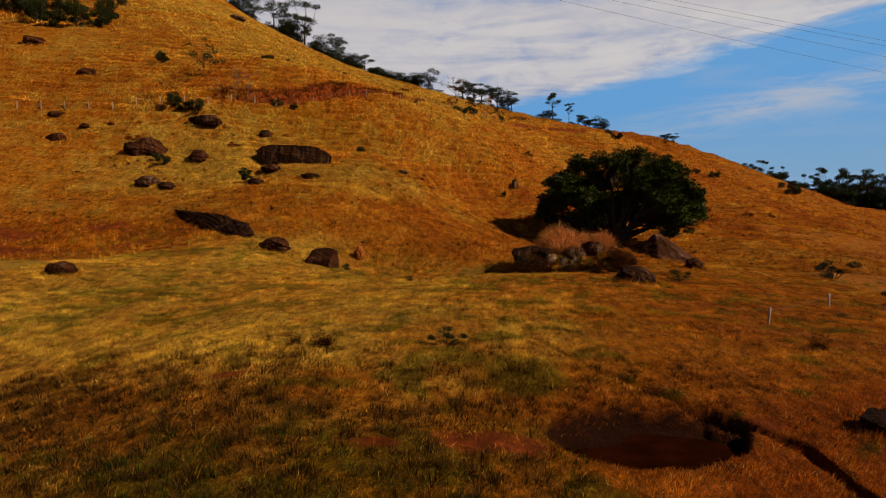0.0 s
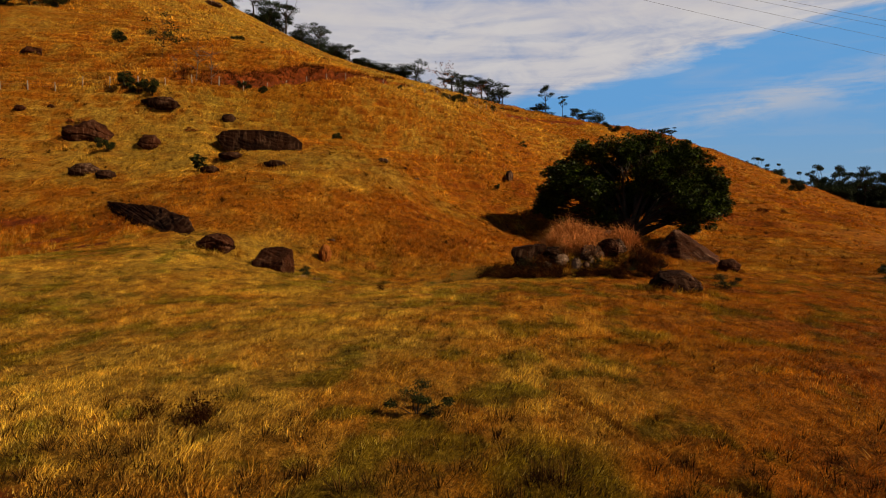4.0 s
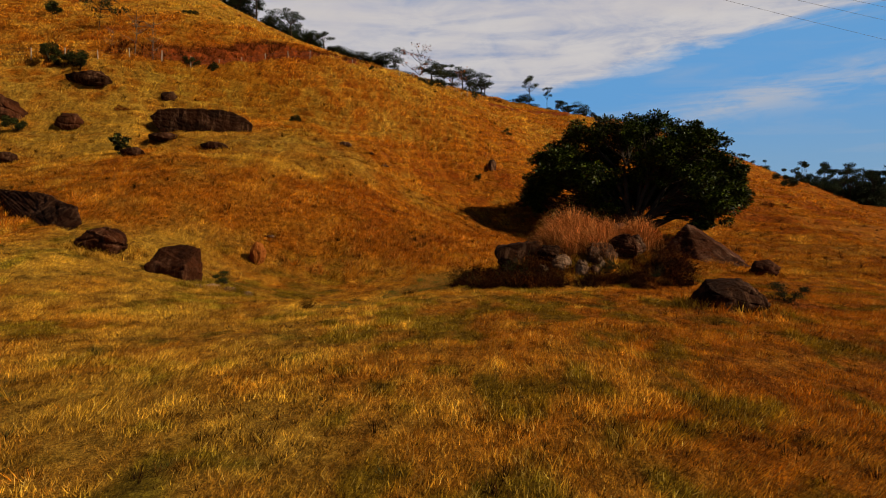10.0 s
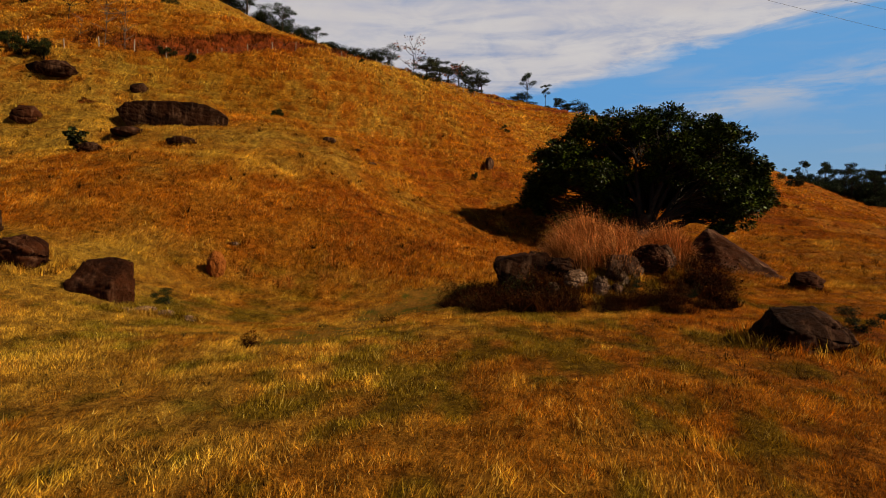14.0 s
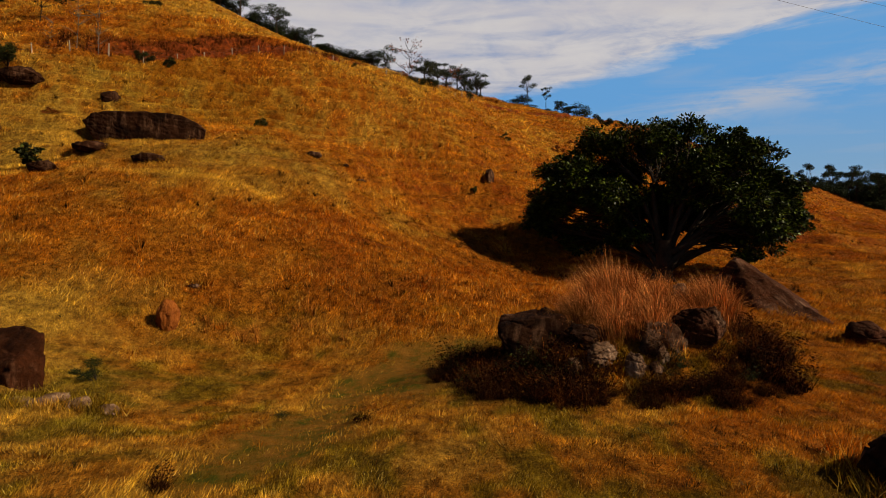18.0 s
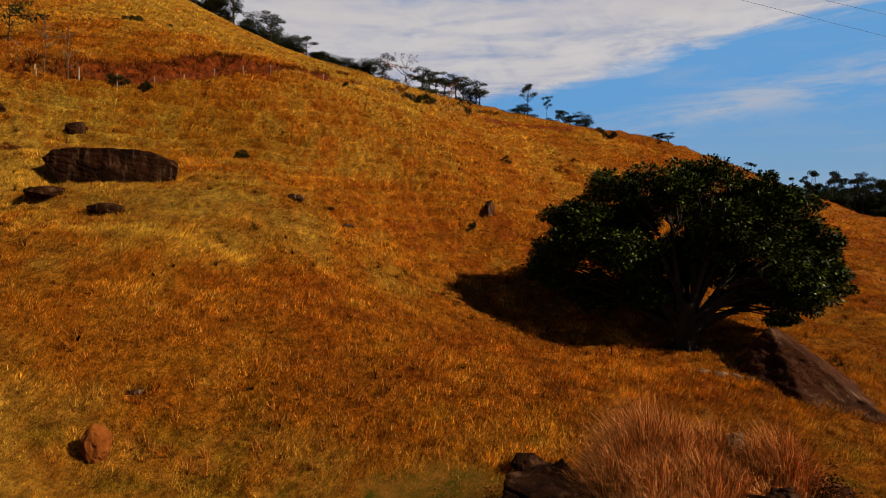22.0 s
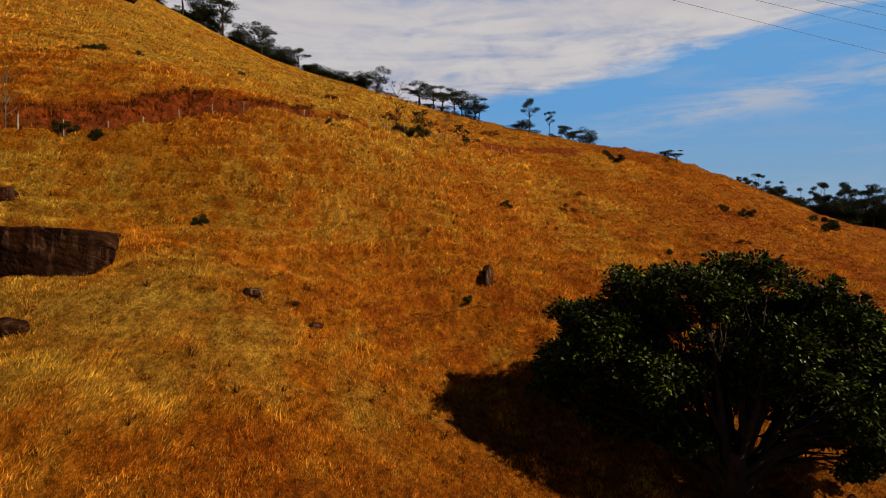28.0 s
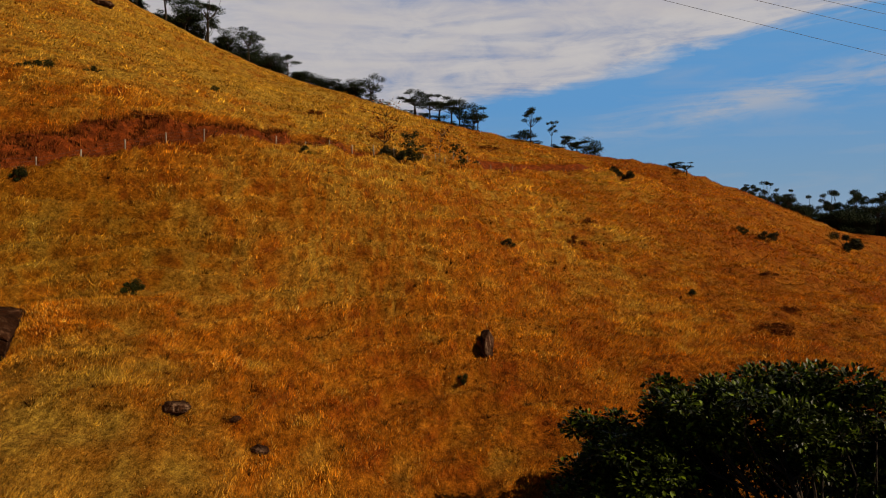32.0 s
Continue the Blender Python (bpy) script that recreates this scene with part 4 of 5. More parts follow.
# outcrop that carries the plume grass
hull_rock("outcrop_rock", "black overhanging end of the rock outcrop", ((4.85, 41.0, 1.45), (5.1, 40.8, 0.9), (5.6, 40.6, 0.3), (5.15, 41.2, 1.65), (5.6, 41.0, 1.8), (6.8, 40.8, 1.95), (7.3, 40.6, 1.5), (6.7, 42.7, 2.0), (5.2, 42.4, 1.7), (6.8, 40.2, 0.5), (5.7, 42.5, 0.0), (7.3, 42.2, 0.8)), 71, M_ROCK, 0.07, 4)
hull_rock("outcrop_rock", "broken grey rock face under the plume grass", ((8.3, 39.5, 1.0), (8.5, 39.2, 1.5), (8.7, 39.6, 2.0), (9.5, 39.5, 1.95), (9.8, 39.4, 1.5), (9.6, 39.1, 0.9), (9.0, 38.9, 0.8), (8.6, 40.8, 1.9), (9.7, 40.8, 1.9), (9.2, 41.0, 0.9)), 72, M_PALEROCK, 0.07, 4)
hull_rock("outcrop_rock", "dark ledge of the outcrop with a pale crown", ((11.0, 40.6, 1.1), (11.1, 40.5, 1.55), (11.6, 41.0, 1.8), (12.6, 41.6, 1.75), (13.0, 41.5, 1.2), (12.6, 40.9, 0.5), (11.4, 40.0, 0.8), (11.6, 42.6, 1.7), (12.8, 42.6, 1.3)), 74, M_PALEROCK, 0.07, 4)
for x, y, size, seed, stone, turn, label in (
        (7.45, 39.3, (0.55, 0.4, 0.36), 76, M_GREYSTONE, 15, "pale lichen-covered rock in the outcrop"),
        (6.7, 39.4, (0.45, 0.35, 0.26), 80, M_GREYSTONE, 60, "small pale rock half buried in brush"),
        (8.9, 39.0, (0.22, 0.20, 0.28), 81, M_GREYSTONE, 30, "small whitish broken rock"),
        (8.1, 38.8, (0.34, 0.30, 0.40), 82, M_GREYSTONE, -30, "pale split rock at the outcrop's foot"),
        (8.6, 38.7, (0.24, 0.22, 0.26), 84, M_PALEROCK, 10, "small streaked rock at the outcrop's foot"),
        (10.1, 39.6, (0.75, 0.5, 0.62), 73, M_BROWNROCK, -20, "brown rock face in the outcrop"),
        (10.7, 40.0, (0.6, 0.45, 0.55), 77, M_PALEROCK, 10, "streaked grey rock in the outcrop"),
        (10.8, 41.9, (0.6, 0.5, 0.75), 83, M_GREYSTONE, 35, "rounded grey rock among the plume grass"),
        (7.2, 40.0, (0.8, 0.6, 0.42), 79, M_ROCK, 15, "black rock below the plume grass")):
    rock("outcrop_rock", label, x, y, size, seed, stone, turn=turn, sink=0.2, cuts=((0, -1, 0.4, 0.5), (0.7, -0.3, 0.5, 0.7)), rough=0.3, sub=4, group="rocks of the outcrop")
rock("outcrop_rock", "low dark rock behind the plume grass", 13.2, 43.0, (1.3, 1.0, 0.7), 75, M_BROWNROCK, turn=10, sink=0.25, rough=0.25, group="rocks of the outcrop")


def foot_grass():
    """Uncropped grass against the rocks, out of reach of grazing."""
    sel = [r for r in ROCKS if r[1] < 110]
    xs, ys, hs = [], [], []
    for x, y, r in sel:
        n = int(26 + 34 * r)
        a = RNG.uniform(0, 2 * math.pi, n)
        k = r * RNG.uniform(0.85, 1.35, n)
        xs.append(x + np.cos(a) * k)
        ys.append(y + np.sin(a) * k)
        hs.append(np.full(n, 0.16 + 0.14 * min(r, 2.0)))
    x, y, h = np.concatenate(xs), np.concatenate(ys), np.concatenate(hs)
    z, dry, green = on_ground(x, y, "z", "dry", "green")
    heap = Heap()
    each = 16
    spot = np.repeat(np.stack([x, y, z - 0.02], 1), each, axis=0)
    spot[:, :2] += RNG.normal(0, 0.09, (len(spot), 2))
    heap.blades(spot, np.repeat(h, each), 0.026, RNG, 0.5)
    me = heap.mesh("rock_foot_grass")
    old = RNG.uniform(size=len(x)) < 0.3
    give(me, "dry", np.repeat(np.clip(dry + RNG.normal(0, 0.2, len(x)), 0, 1), each * 3))
    give(me, "green", np.repeat(green, each * 3))
    give(me, "tone", np.repeat(np.clip(RNG.normal(0.55, 0.15, len(x)) - 0.4 * old, 0, 1), each * 3))
    me.materials.append(M_GRASS)
    tagged(new("rock_foot_grass", me), "uncropped dry grass against the rocks", "grass", kind="stuff")


foot_grass()


def termite_mound(x, y):
    ob = thing("termite_mound", "rounded red clay termite mound in the grass", "termite mound", at=(x, y, zat(x, y) - 0.1))
    bm = bmesh.new()
    bmesh.ops.create_icosphere(bm, subdivisions=4, radius=1.0)
    for v in bm.verts:
        d = v.co.copy()
        n = noise.noise(d * 2.2) * 0.16 + noise.noise(d * 6) * 0.08 + noise.noise(d * 14) * 0.05
        k = 1 + n
        w = 0.40 + 0.05 * d.z * (1 - d.z)
        v.co = Vector((d.x * w * k, d.y * w * k, 0.45 + d.z * 0.70 * (1 + 0.4 * n)))
    part("clay_body", bm, M_TERMITE, ob)


termite_mound(-6.75, 46.6)


# ---- plants ----
def bush_mesh(seed, r, h, count, leaf, shape=0.6):
    rng = np.random.default_rng(seed)
    heap, stems = Heap(), Heap()
    lobes = [(rng.normal(0, 0.50 * r), rng.normal(0, 0.50 * r), h * rng.uniform(0.1, 0.85), r * rng.uniform(0.22, 0.46)) for _ in range(7)]
    for lx, ly, lz, lr in lobes:
        stems.tube([(lx * 0.1, ly * 0.1, -0.05), (lx * 0.5, ly * 0.5, lz * 0.5), (lx, ly, lz)], [0.03 * h, 0.02 * h, 0.008 * h], 4)
        d = rng.normal(size=(count // 7, 3))
        d /= np.linalg.norm(d, axis=1)[:, None]
        c = np.array([lx, ly, lz]) + d * (lr * rng.uniform(0.35, 1.0, len(d)))[:, None] * np.array([1, 1, shape])
        c[:, 2] = np.maximum(c[:, 2], 0.03)
        heap.leaves(c, leaf, rng, 0.0)
    return heap.mesh("foliage"), stems.mesh("stems", True)


def bush(name, label, x, y, meshes, size, material, turn=0.0, group="hillside scrub"):
    ob = thing(name, label, "bush", group, (x, y, zat(x, y) - 0.04), turn, size)
    part("foliage", meshes[0], material, ob)
    part("woody_base", meshes[1], M_BARK, ob)
    return ob


def own(meshes, material):
    for me in meshes[:1]:
        me.materials.append(material)
    return meshes


GREENBUSH = [own(bush_mesh(200 + i, 0.9, 1.2, 5600, 0.058, 0.85), M_BUSHLEAF) for i in range(3)]
FINEWEED = [own(bush_mesh(210 + i, 1.0, 1.0, 4200, 0.045), M_BUSHLEAF) for i in range(2)]
BROWNBUSH = [own(bush_mesh(220 + i, 1.0, 0.9, 2400, 0.08), M_REDBRUSH) for i in range(3)]
for i, (x, y, s) in enumerate(((-10.9, 77.2, 0.9), (14.1, 95.8, 0.75), (8.4, 77.5, 0.55), (34.2, 100.2, 0.7), (92.6, 152.2, 2.9), (61.3, 130, 1.4), (-36.2, 78.6, 1.7), (-34.4, 78.0, 1.5), (-32.6, 77.6, 1.6), (-30.2, 76.6, 0.9), (-32.4, 67.4, 1.1), (29.6, 43.4, 1.4), (15.1, 36.6, 0.7), (0.0, 19.0, 0.55), (4.8, 108.3, 1.7), (2.4, 109.6, 1.4), (42.0, 142, 1.9), (-20.4, 61.0, 0.4), (-46.0, 96.0, 1.8), (-30.6, 101, 1.5), (-24, 84.4, 0.9), (-21.5, 84.2, 0.9), (-6.7, 41.5, 0.6), (-28, 107, 1.0), (-20, 121, 1.0), (58, 131, 1.2), (24.5, 30.0, 1.1), (88, 147, 1.2), (-4.5, 96.8, 0.8))):
    bush("bush", "dark green scrub bush in dry grass", x, y, FINEWEED[i % 2] if y < 50 else GREENBUSH[i % 3], s, M_BUSHLEAF, i * 67)
for i, (x, y, sz) in enumerate(((-74, 111.5, 3.0), (-70, 112.5, 2.8), (-78, 113, 3.4), (-72, 116, 3.6), (-67, 118, 2.8), (-82, 117, 3.8), (-77, 119, 3.8), (-70, 123, 3.4), (-86, 119, 4.0), (-66, 113.5, 2.2))):
    bush("bush", "dense dark green thicket on the high shoulder", x, y, GREENBUSH[i % 3], sz, M_BUSHLEAF, i * 71)


def plume_grass():
    rng = np.random.default_rng(77)
    ob = thing("plume_grass", "tall reddish-blond plume grass on the rock outcrop", "grass", at=(0, 0, 0))
    # bunches: place, spread, height
    spots = [(11.4, 41.2, 0.28, 1.2), (11.9, 41.9, 0.30, 1.5), (10.9, 41.4, 0.30, 1.0), (7.1, 41.6, 0.30, 0.7), (7.6, 41.5, 0.32, 1.0), (8.0, 41.9, 0.30, 1.25), (8.6, 42.3, 0.34, 1.75), (9.2, 41.8, 0.30, 1.35), (9.3, 42.6, 0.35, 1.5), (9.9, 42.1, 0.32, 1.15), (10.5, 42.4, 0.35, 1.25), (11.2, 41.9, 0.22, 0.9), (11.9, 41.6, 0.28, 1.45), (8.4, 41.0, 0.35, 1.0), (9.4, 40.9, 0.40, 1.05), (10.2, 41.1, 0.30, 0.8), (7.4, 41.2, 0.28, 0.8), (8.0, 40.1, 0.25, 0.7), (9.0, 39.9, 0.30, 0.75), (10.6, 40.3, 0.22, 0.6), (12.4, 42.1, 0.2, 0.9)]
    for cx, cy, r, tall in spots:
        r *= 1.35
        heap = Heap()
        n = int(2700 * r * (0.6 + tall))
        x, y = cx + rng.normal(0, r * 0.7, n), cy + rng.normal(0, r * 0.7, n)
        # blades lean out of the bunch, the outer ones shorter and bowed over
        fan = np.stack([x - cx, y - cy], 1) / r
        far = np.hypot(fan[:, 0], fan[:, 1])
        z = on_ground(x, y, "z")[0] + 0.05
        root = np.stack([x, y, z], 1)
        h = 1.12 * tall * rng.uniform(0.35, 1.15, n) * np.clip(1.1 - 0.3 * far, 0.35, 1.1)
        lean = fan * (0.24 * h)[:, None] + rng.normal(0, 0.10, (n, 2)) + np.array([-0.10, 0.02]) * tall
        mid = root + np.concatenate([lean * 0.5, (h * 0.62)[:, None]], 1)
        tip = mid + np.concatenate([lean * 1.1 + rng.normal(0, 0.10, (n, 2)), (h * rng.uniform(0.05, 0.45, n))[:, None]], 1)
        a = rng.uniform(0, 2 * math.pi, n)
        side = np.stack([np.cos(a), np.sin(a), np.zeros(n)], 1) * 0.0042
        v = np.stack([root - side, root + side, mid + side * 1.2, mid - side * 1.2, tip], 1).reshape(-1, 3)
        k = np.arange(n)[:, None] * 5
        heap.add(v, np.concatenate([k + np.array(t) for t in ((0, 1, 2), (0, 2, 3), (3, 2, 4))], 1).reshape(-1, 3))
        tagged(part("tuft", heap.mesh("tuft"), M_PLUME, ob), kind="stuff")


def brush_mesh(seed, material, leafy):
    """A low tangle of dead twigs with small curled leaves on them."""
    rng = np.random.default_rng(seed)
    heap = Heap()
    n = 900
    bunch = np.concatenate([rng.normal(0, 0.30, (12, 2)), rng.uniform(0.15, 0.62, (12, 1))], 1)
    pick = rng.integers(0, 12, n)
    root = np.concatenate([bunch[pick, :2] * 0.7 + rng.normal(0, 0.07, (n, 2)), np.zeros((n, 1))], 1)
    heap.blades(root, rng.uniform(0.5, 1.25, n) * bunch[pick, 2], 0.012, rng, 0.6)
    m = int(750 * leafy)
    c = bunch[rng.integers(0, 12, m)] + rng.normal(0, 1, (m, 3)) * np.array([0.13, 0.13, 0.11])
    c[:, 2] = np.abs(c[:, 2])
    heap.leaves(c, 0.06, rng, 0.1, 0.28)
    me = heap.mesh("stalks")
    me.materials.append(material)
    return me


BRUSH = [brush_mesh(240, M_DARKBRUSH, 0.8), brush_mesh(241, M_DARKBRUSH, 0.3), brush_mesh(242, M_BUSHLEAF, 0.5), brush_mesh(243, M_DARKBRUSH, 1.0), brush_mesh(244, M_WEED, 0.2), brush_mesh(245, M_DARKBRUSH, 0.5), brush_mesh(246, M_REDBRUSH, 0.05)]


def outcrop_brush():
    rng = np.random.default_rng(78)
    for i in range(260):
        a = rng.uniform(math.pi * 0.80, math.pi * 2.12)
        k = rng.uniform(0.50, 1.0)
        x, y = 8.4 + 5.0 * math.cos(a) * k, 41.4 + 3.9 * math.sin(a) * k
        rocky = 7.0 < x < 11.2 and 38.5 < y < 41 and i % 2
        if math.hypot(x - 5.7, y - 41.2) < 1.0 or rocky or (y > 40.2 and k < 0.7) or x > 12.4 + 0.75 * (y - 38.6):
            continue
        ob = thing("dry_brush", "dry red-brown brush around the rock outcrop", "bush", "brush round the outcrop", (x, y, zat(x, y) - 0.05), i * 40, rng.uniform(0.5, 1.25) * (0.62 if 7.0 < x < 11 and y < 40.5 else 1.0))
        tagged(part("stalk_tuft", BRUSH[i % 7], M_REDBRUSH, ob), kind="stuff")


for i, (x, y, s) in enumerate(((38.4, 93.2, 1.4), (23.2, 106, 1.3), (-17.5, 94.3, 1.3), (-38, 72, 0.9), (-26.0, 72.5, 0.7), (-3.8, 18.6, 0.7), (-4.9, 18.9, 0.6), (17.5, 25.5, 0.6), (13.0, 20.0, 0.6), (7, 24, 0.5), (-2.0, 34.5, 0.6), (1.2, 37.8, 0.5), (-1, 39.5, 0.45), (20, 22, 0.6), (-9, 15, 0.5), (-12, 14, 0.5), (28, 115, 1.0), (45, 100, 0.9), (50, 112, 0.9), (56, 98, 1.0), (33, 84, 0.8), (46, 87, 0.9), (1, 118, 1.2), (-8, 127, 1.2), (20, 150, 1.4))):
    if y > 55:
        bush("dry_bush", "dry reddish-brown scrub bush", x, y, BROWNBUSH[i % 3], s, M_REDBRUSH, i * 51)
    else:
        ob = thing("dry_brush", "tuft of dry red-brown brush on the meadow", "bush", "hillside scrub", (x, y, zat(x, y) - 0.05), i * 51, s)
        tagged(part("stalk_tuft", BRUSH[i % 5], M_REDBRUSH, ob), kind="stuff")


plume_grass()
outcrop_brush()


def branch_line(a, b, rng, sag=0.08, n=6):
    a, b = Vector(a), Vector(b)
    L = (b - a).length
    side = Vector(rng.normal(size=3)) * L * sag
    return [a.lerp(b, k / (n - 1)) + side * math.sin(math.pi * k / (n - 1)) for k in range(n)]


def spray_leaves(heap, at, reach, count, rng, away):
    """A spray of broad leaves round a twig end, held out and drooping at the tips."""
    o = rng.normal(size=(count, 3))
    o /= np.linalg.norm(o, axis=1)[:, None]
    c = np.array(at) + o * (reach * rng.uniform(0.15, 1.0, count) ** 0.7)[:, None] * np.array([1.2, 1.2, 0.62])
    d = o + 0.5 * np.array(away) + rng.normal(0, 0.45, (count, 3)) - np.array([0, 0, 0.45])
    d /= np.linalg.norm(d, axis=1)[:, None]
    s = np.cross(d, np.array([0, 0, 1.0]) + rng.normal(0, 0.45, (count, 3)))
    s /= np.linalg.norm(s, axis=1)[:, None]
    L = 0.215 * rng.uniform(0.65, 1.3, count)[:, None]
    mid = c + d * L * 0.5
    up = np.cross(s, d) * L * 0.08
    v = np.stack([c, mid + s * L * 0.30 + up, c + d * L, mid - s * L * 0.30 + up], 1).reshape(-1, 3)
    k = np.arange(count)[:, None] * 4
    heap.add(v, np.concatenate([k + np.array([0, 1, 2]), k + np.array([0, 2, 3])], 1).reshape(-1, 3))


def big_tree(x, y):
    rng = np.random.default_rng(5)
    base = zat(x, y)
    ob = thing("fig_tree", "broad spreading tree with glossy dark green leaves", "tree", at=(x, y, base - 0.1))
    trunk = Heap()
    lift = 0.10  # the crown stands higher over the low ground
    trunk.tube([(0, 0, -0.3), (0.02, 0, 0.2), (0.05, 0, 0.9), (0.1, 0.05, 1.8), (0.15, 0.05, 2.6)], [0.95, 0.62, 0.48, 0.46, 0.34], 12)
    for k in range(7):
        w = k * 0.9
        trunk.tube([(0.25 * math.cos(w), 0.25 * math.sin(w), 0.7), (0.6 * math.cos(w), 0.6 * math.sin(w), 0.2), (1.1 * math.cos(w), 1.1 * math.sin(w), -0.12)], [0.22, 0.16, 0.06], 6)
    part("trunk", trunk.mesh("trunk", True), M_BARK, ob)
    # crown lobes: place and radius
    lobes = [(-5, 7.4, 4.3, 1.6), (-3.8, 4.6, 5.9, 1.8), (-1.9, 5.8, 8.9, 1.7), (-1.7, 2.9, 5, 1.7), (0.3, 4.1, 8.7, 1.8), (-3.2, 8.8, 4.9, 1.9), (2.2, 7.6, 8.1, 2.1), (2.7, 0.8, 6.5, 1.9), (3.6, 4, 8.8, 1.8), (5.1, 5.2, 7.2, 1.9), (5.4, 0.8, 7.1, 1.8), (6.8, 2.3, 6.4, 1.6), (7.6, 0.6, 4.8, 1.5), (6.6, 4.4, 4.6, 1.6), (8.4, 2.1, 4.4, 1.1), (0.3, 9.3, 5.7, 2), (4.1, 8.6, 5.1, 1.8), (6.2, -0.9, 3.4, 1.3), (-5.9, 6.8, 3.4, 1), (4.8, -1.1, 4.5, 1.4), (-3, 5.1, 2.7, 1.3), (7.3, 1.5, 2.7, 1.1), (-0.9, 6.9, 6.7, 1.7), (4.2, 4, 5.5, 1.6), (-4.2, 7.9, 6.9, 1.4), (5.7, 2.3, 8.6, 1.1), (2.3, 4.7, 9.4, 1.3), (-1.3, 3.1, 3.5, 1.3), (3.9, 1.3, 3.3, 1.3), (1.6, 1.8, 4.8, 1.4), (5.3, 2.1, 3.5, 1.3), (-1.6, 1.6, 2.8, 1.0), (5.6, 0.2, 2.2, 1.0), (-4.6, 5.0, 7.1, 1.4), (-5.4, 4.8, 5.2, 1.3), (9.0, 2.4, 3.9, 1.1), (8.2, 1.0, 5.8, 1.1), (-0.4, 4.6, 4.4, 1.5), (1.9, 4.4, 4.0, 1.5), (3.0, 3.0, 4.6, 1.3)]
    for i, (lx, ly, lz, lr) in enumerate(lobes):
        lz += lift * min(1.0, max(0.0, (lz - 2.5) / 3.0))
        limb = Heap()
        root = Vector((0.1 + 0.3 * math.cos(i * 2.4), 0.3 * math.sin(i * 2.4), 0.5 + 1.2 * ((i * 7) % 5) / 5))
        tip = Vector((lx, ly, lz))
        knee = root.lerp(tip, 0.5) + Vector((-lx * 0.10, -ly * 0.10, 0.10 * lz)) + Vector(rng.normal(size=3)) * 0.2
        line = [root.lerp(knee, k / 4).lerp(knee.lerp(tip, k / 4), k / 8) for k in range(4)] + [knee.lerp(tip, k / 4) for k in range(5)]
        limb.tube(line, [0.19 - 0.019 * k for k in range(9)], 6)
        ends = []
        away = (tip - Vector((1.0, 3.6, 3.2))).normalized()
        while len(ends) < 9 + int(5.5 * lr):
            d = Vector(rng.normal(size=3)).normalized()
            if d.dot(away) < -0.75:
                continue
            q = tip + Vector((d.x * 1.15, d.y * 1.15, d.z * 0.85)) * lr * rng.uniform(0.55, 1.05)
            if q.z < 0.9 or any((q - e).length < lr * 0.24 for e in ends):
                continue
            ends.append(q)
            sprout = line[rng.integers(4, 8)]
            limb.tube(branch_line(sprout, q, rng, 0.1, 4), [0.05, 0.038, 0.025, 0.010], 4)
        limb_ob = part("limb", limb.mesh("limb", True), M_BARK, ob)
        crown = Heap()
        # sprays of leaf at the twig ends, over the outer and upper side of the lobe
        for q in ends:
            spray_leaves(crown, q, lr * rng.uniform(0.30, 0.48), int(150 * lr ** 1.3), rng, away)
        tagged(part("leaf_clump", crown.mesh("leaf_clump"), M_LEAF, limb_ob), kind="stuff")
    return ob


big_tree(17.7, 58.5)


def far_tree_meshes(seed, layered, skirt=False):
    """A trunk that forks and flat or rounded clumps of leaf, ten metres tall."""
    rng = np.random.default_rng(seed)
    wood, leaf = Heap(), Heap()
    fork = Vector((rng.normal(0, 0.4), 0, 4.2 if layered else 2.4))
    wood.tube([(0, 0, -0.4), fork * 0.5 + Vector((0.2, 0, 0)), fork], [0.30, 0.22, 0.17], 6)
    for i in range(9 if layered else 18 if skirt else 11):
        a = i * 2.4
        r = rng.uniform(1.2, 4.2) if layered else rng.uniform(0.5, 3.2)
        z = rng.uniform(5.4, 9.4) if layered else (rng.uniform(0.8, 8.0) if skirt else rng.uniform(3.0, 8.4))
        tip = Vector((r * math.cos(a), r * math.sin(a), z))
        wood.tube(branch_line(fork, tip, rng, 0.1, 5), [0.12, 0.10, 0.08, 0.06, 0.03], 4)
        lr = rng.uniform(1.2, 1.9)
        d = rng.normal(size=(210, 3))
        d /= np.linalg.norm(d, axis=1)[:, None]
        c = np.array(tip) + d * (lr * rng.uniform(0.4, 1.05, len(d)))[:, None] * np.array([1.15, 1.15, 0.36 if layered else 0.75])
        leaf.leaves(c, 0.32, rng, 0.05, 0.4)
    return wood.mesh("trunk", True), leaf.mesh("crown")


FAR = [far_tree_meshes(300 + i, i < 3, i > 5) for i in range(8)]


def far_tree(x, y, kind, size, wide=1.0, turn=0.0, sink=0.0, label="", group="trees along the crest"):
    ob = thing("tree", label or ("flat-topped dark tree on the crest" if kind < 3 else "dark rounded tree on the crest"), "tree", group, (x, y, zat(x, y) - sink), turn, size)
    ob.scale = (size * wide, size * wide, size)
    part("trunk", FAR[kind][0], M_BARK, ob)
    part("crown", FAR[kind][1], M_FARLEAF, ob)


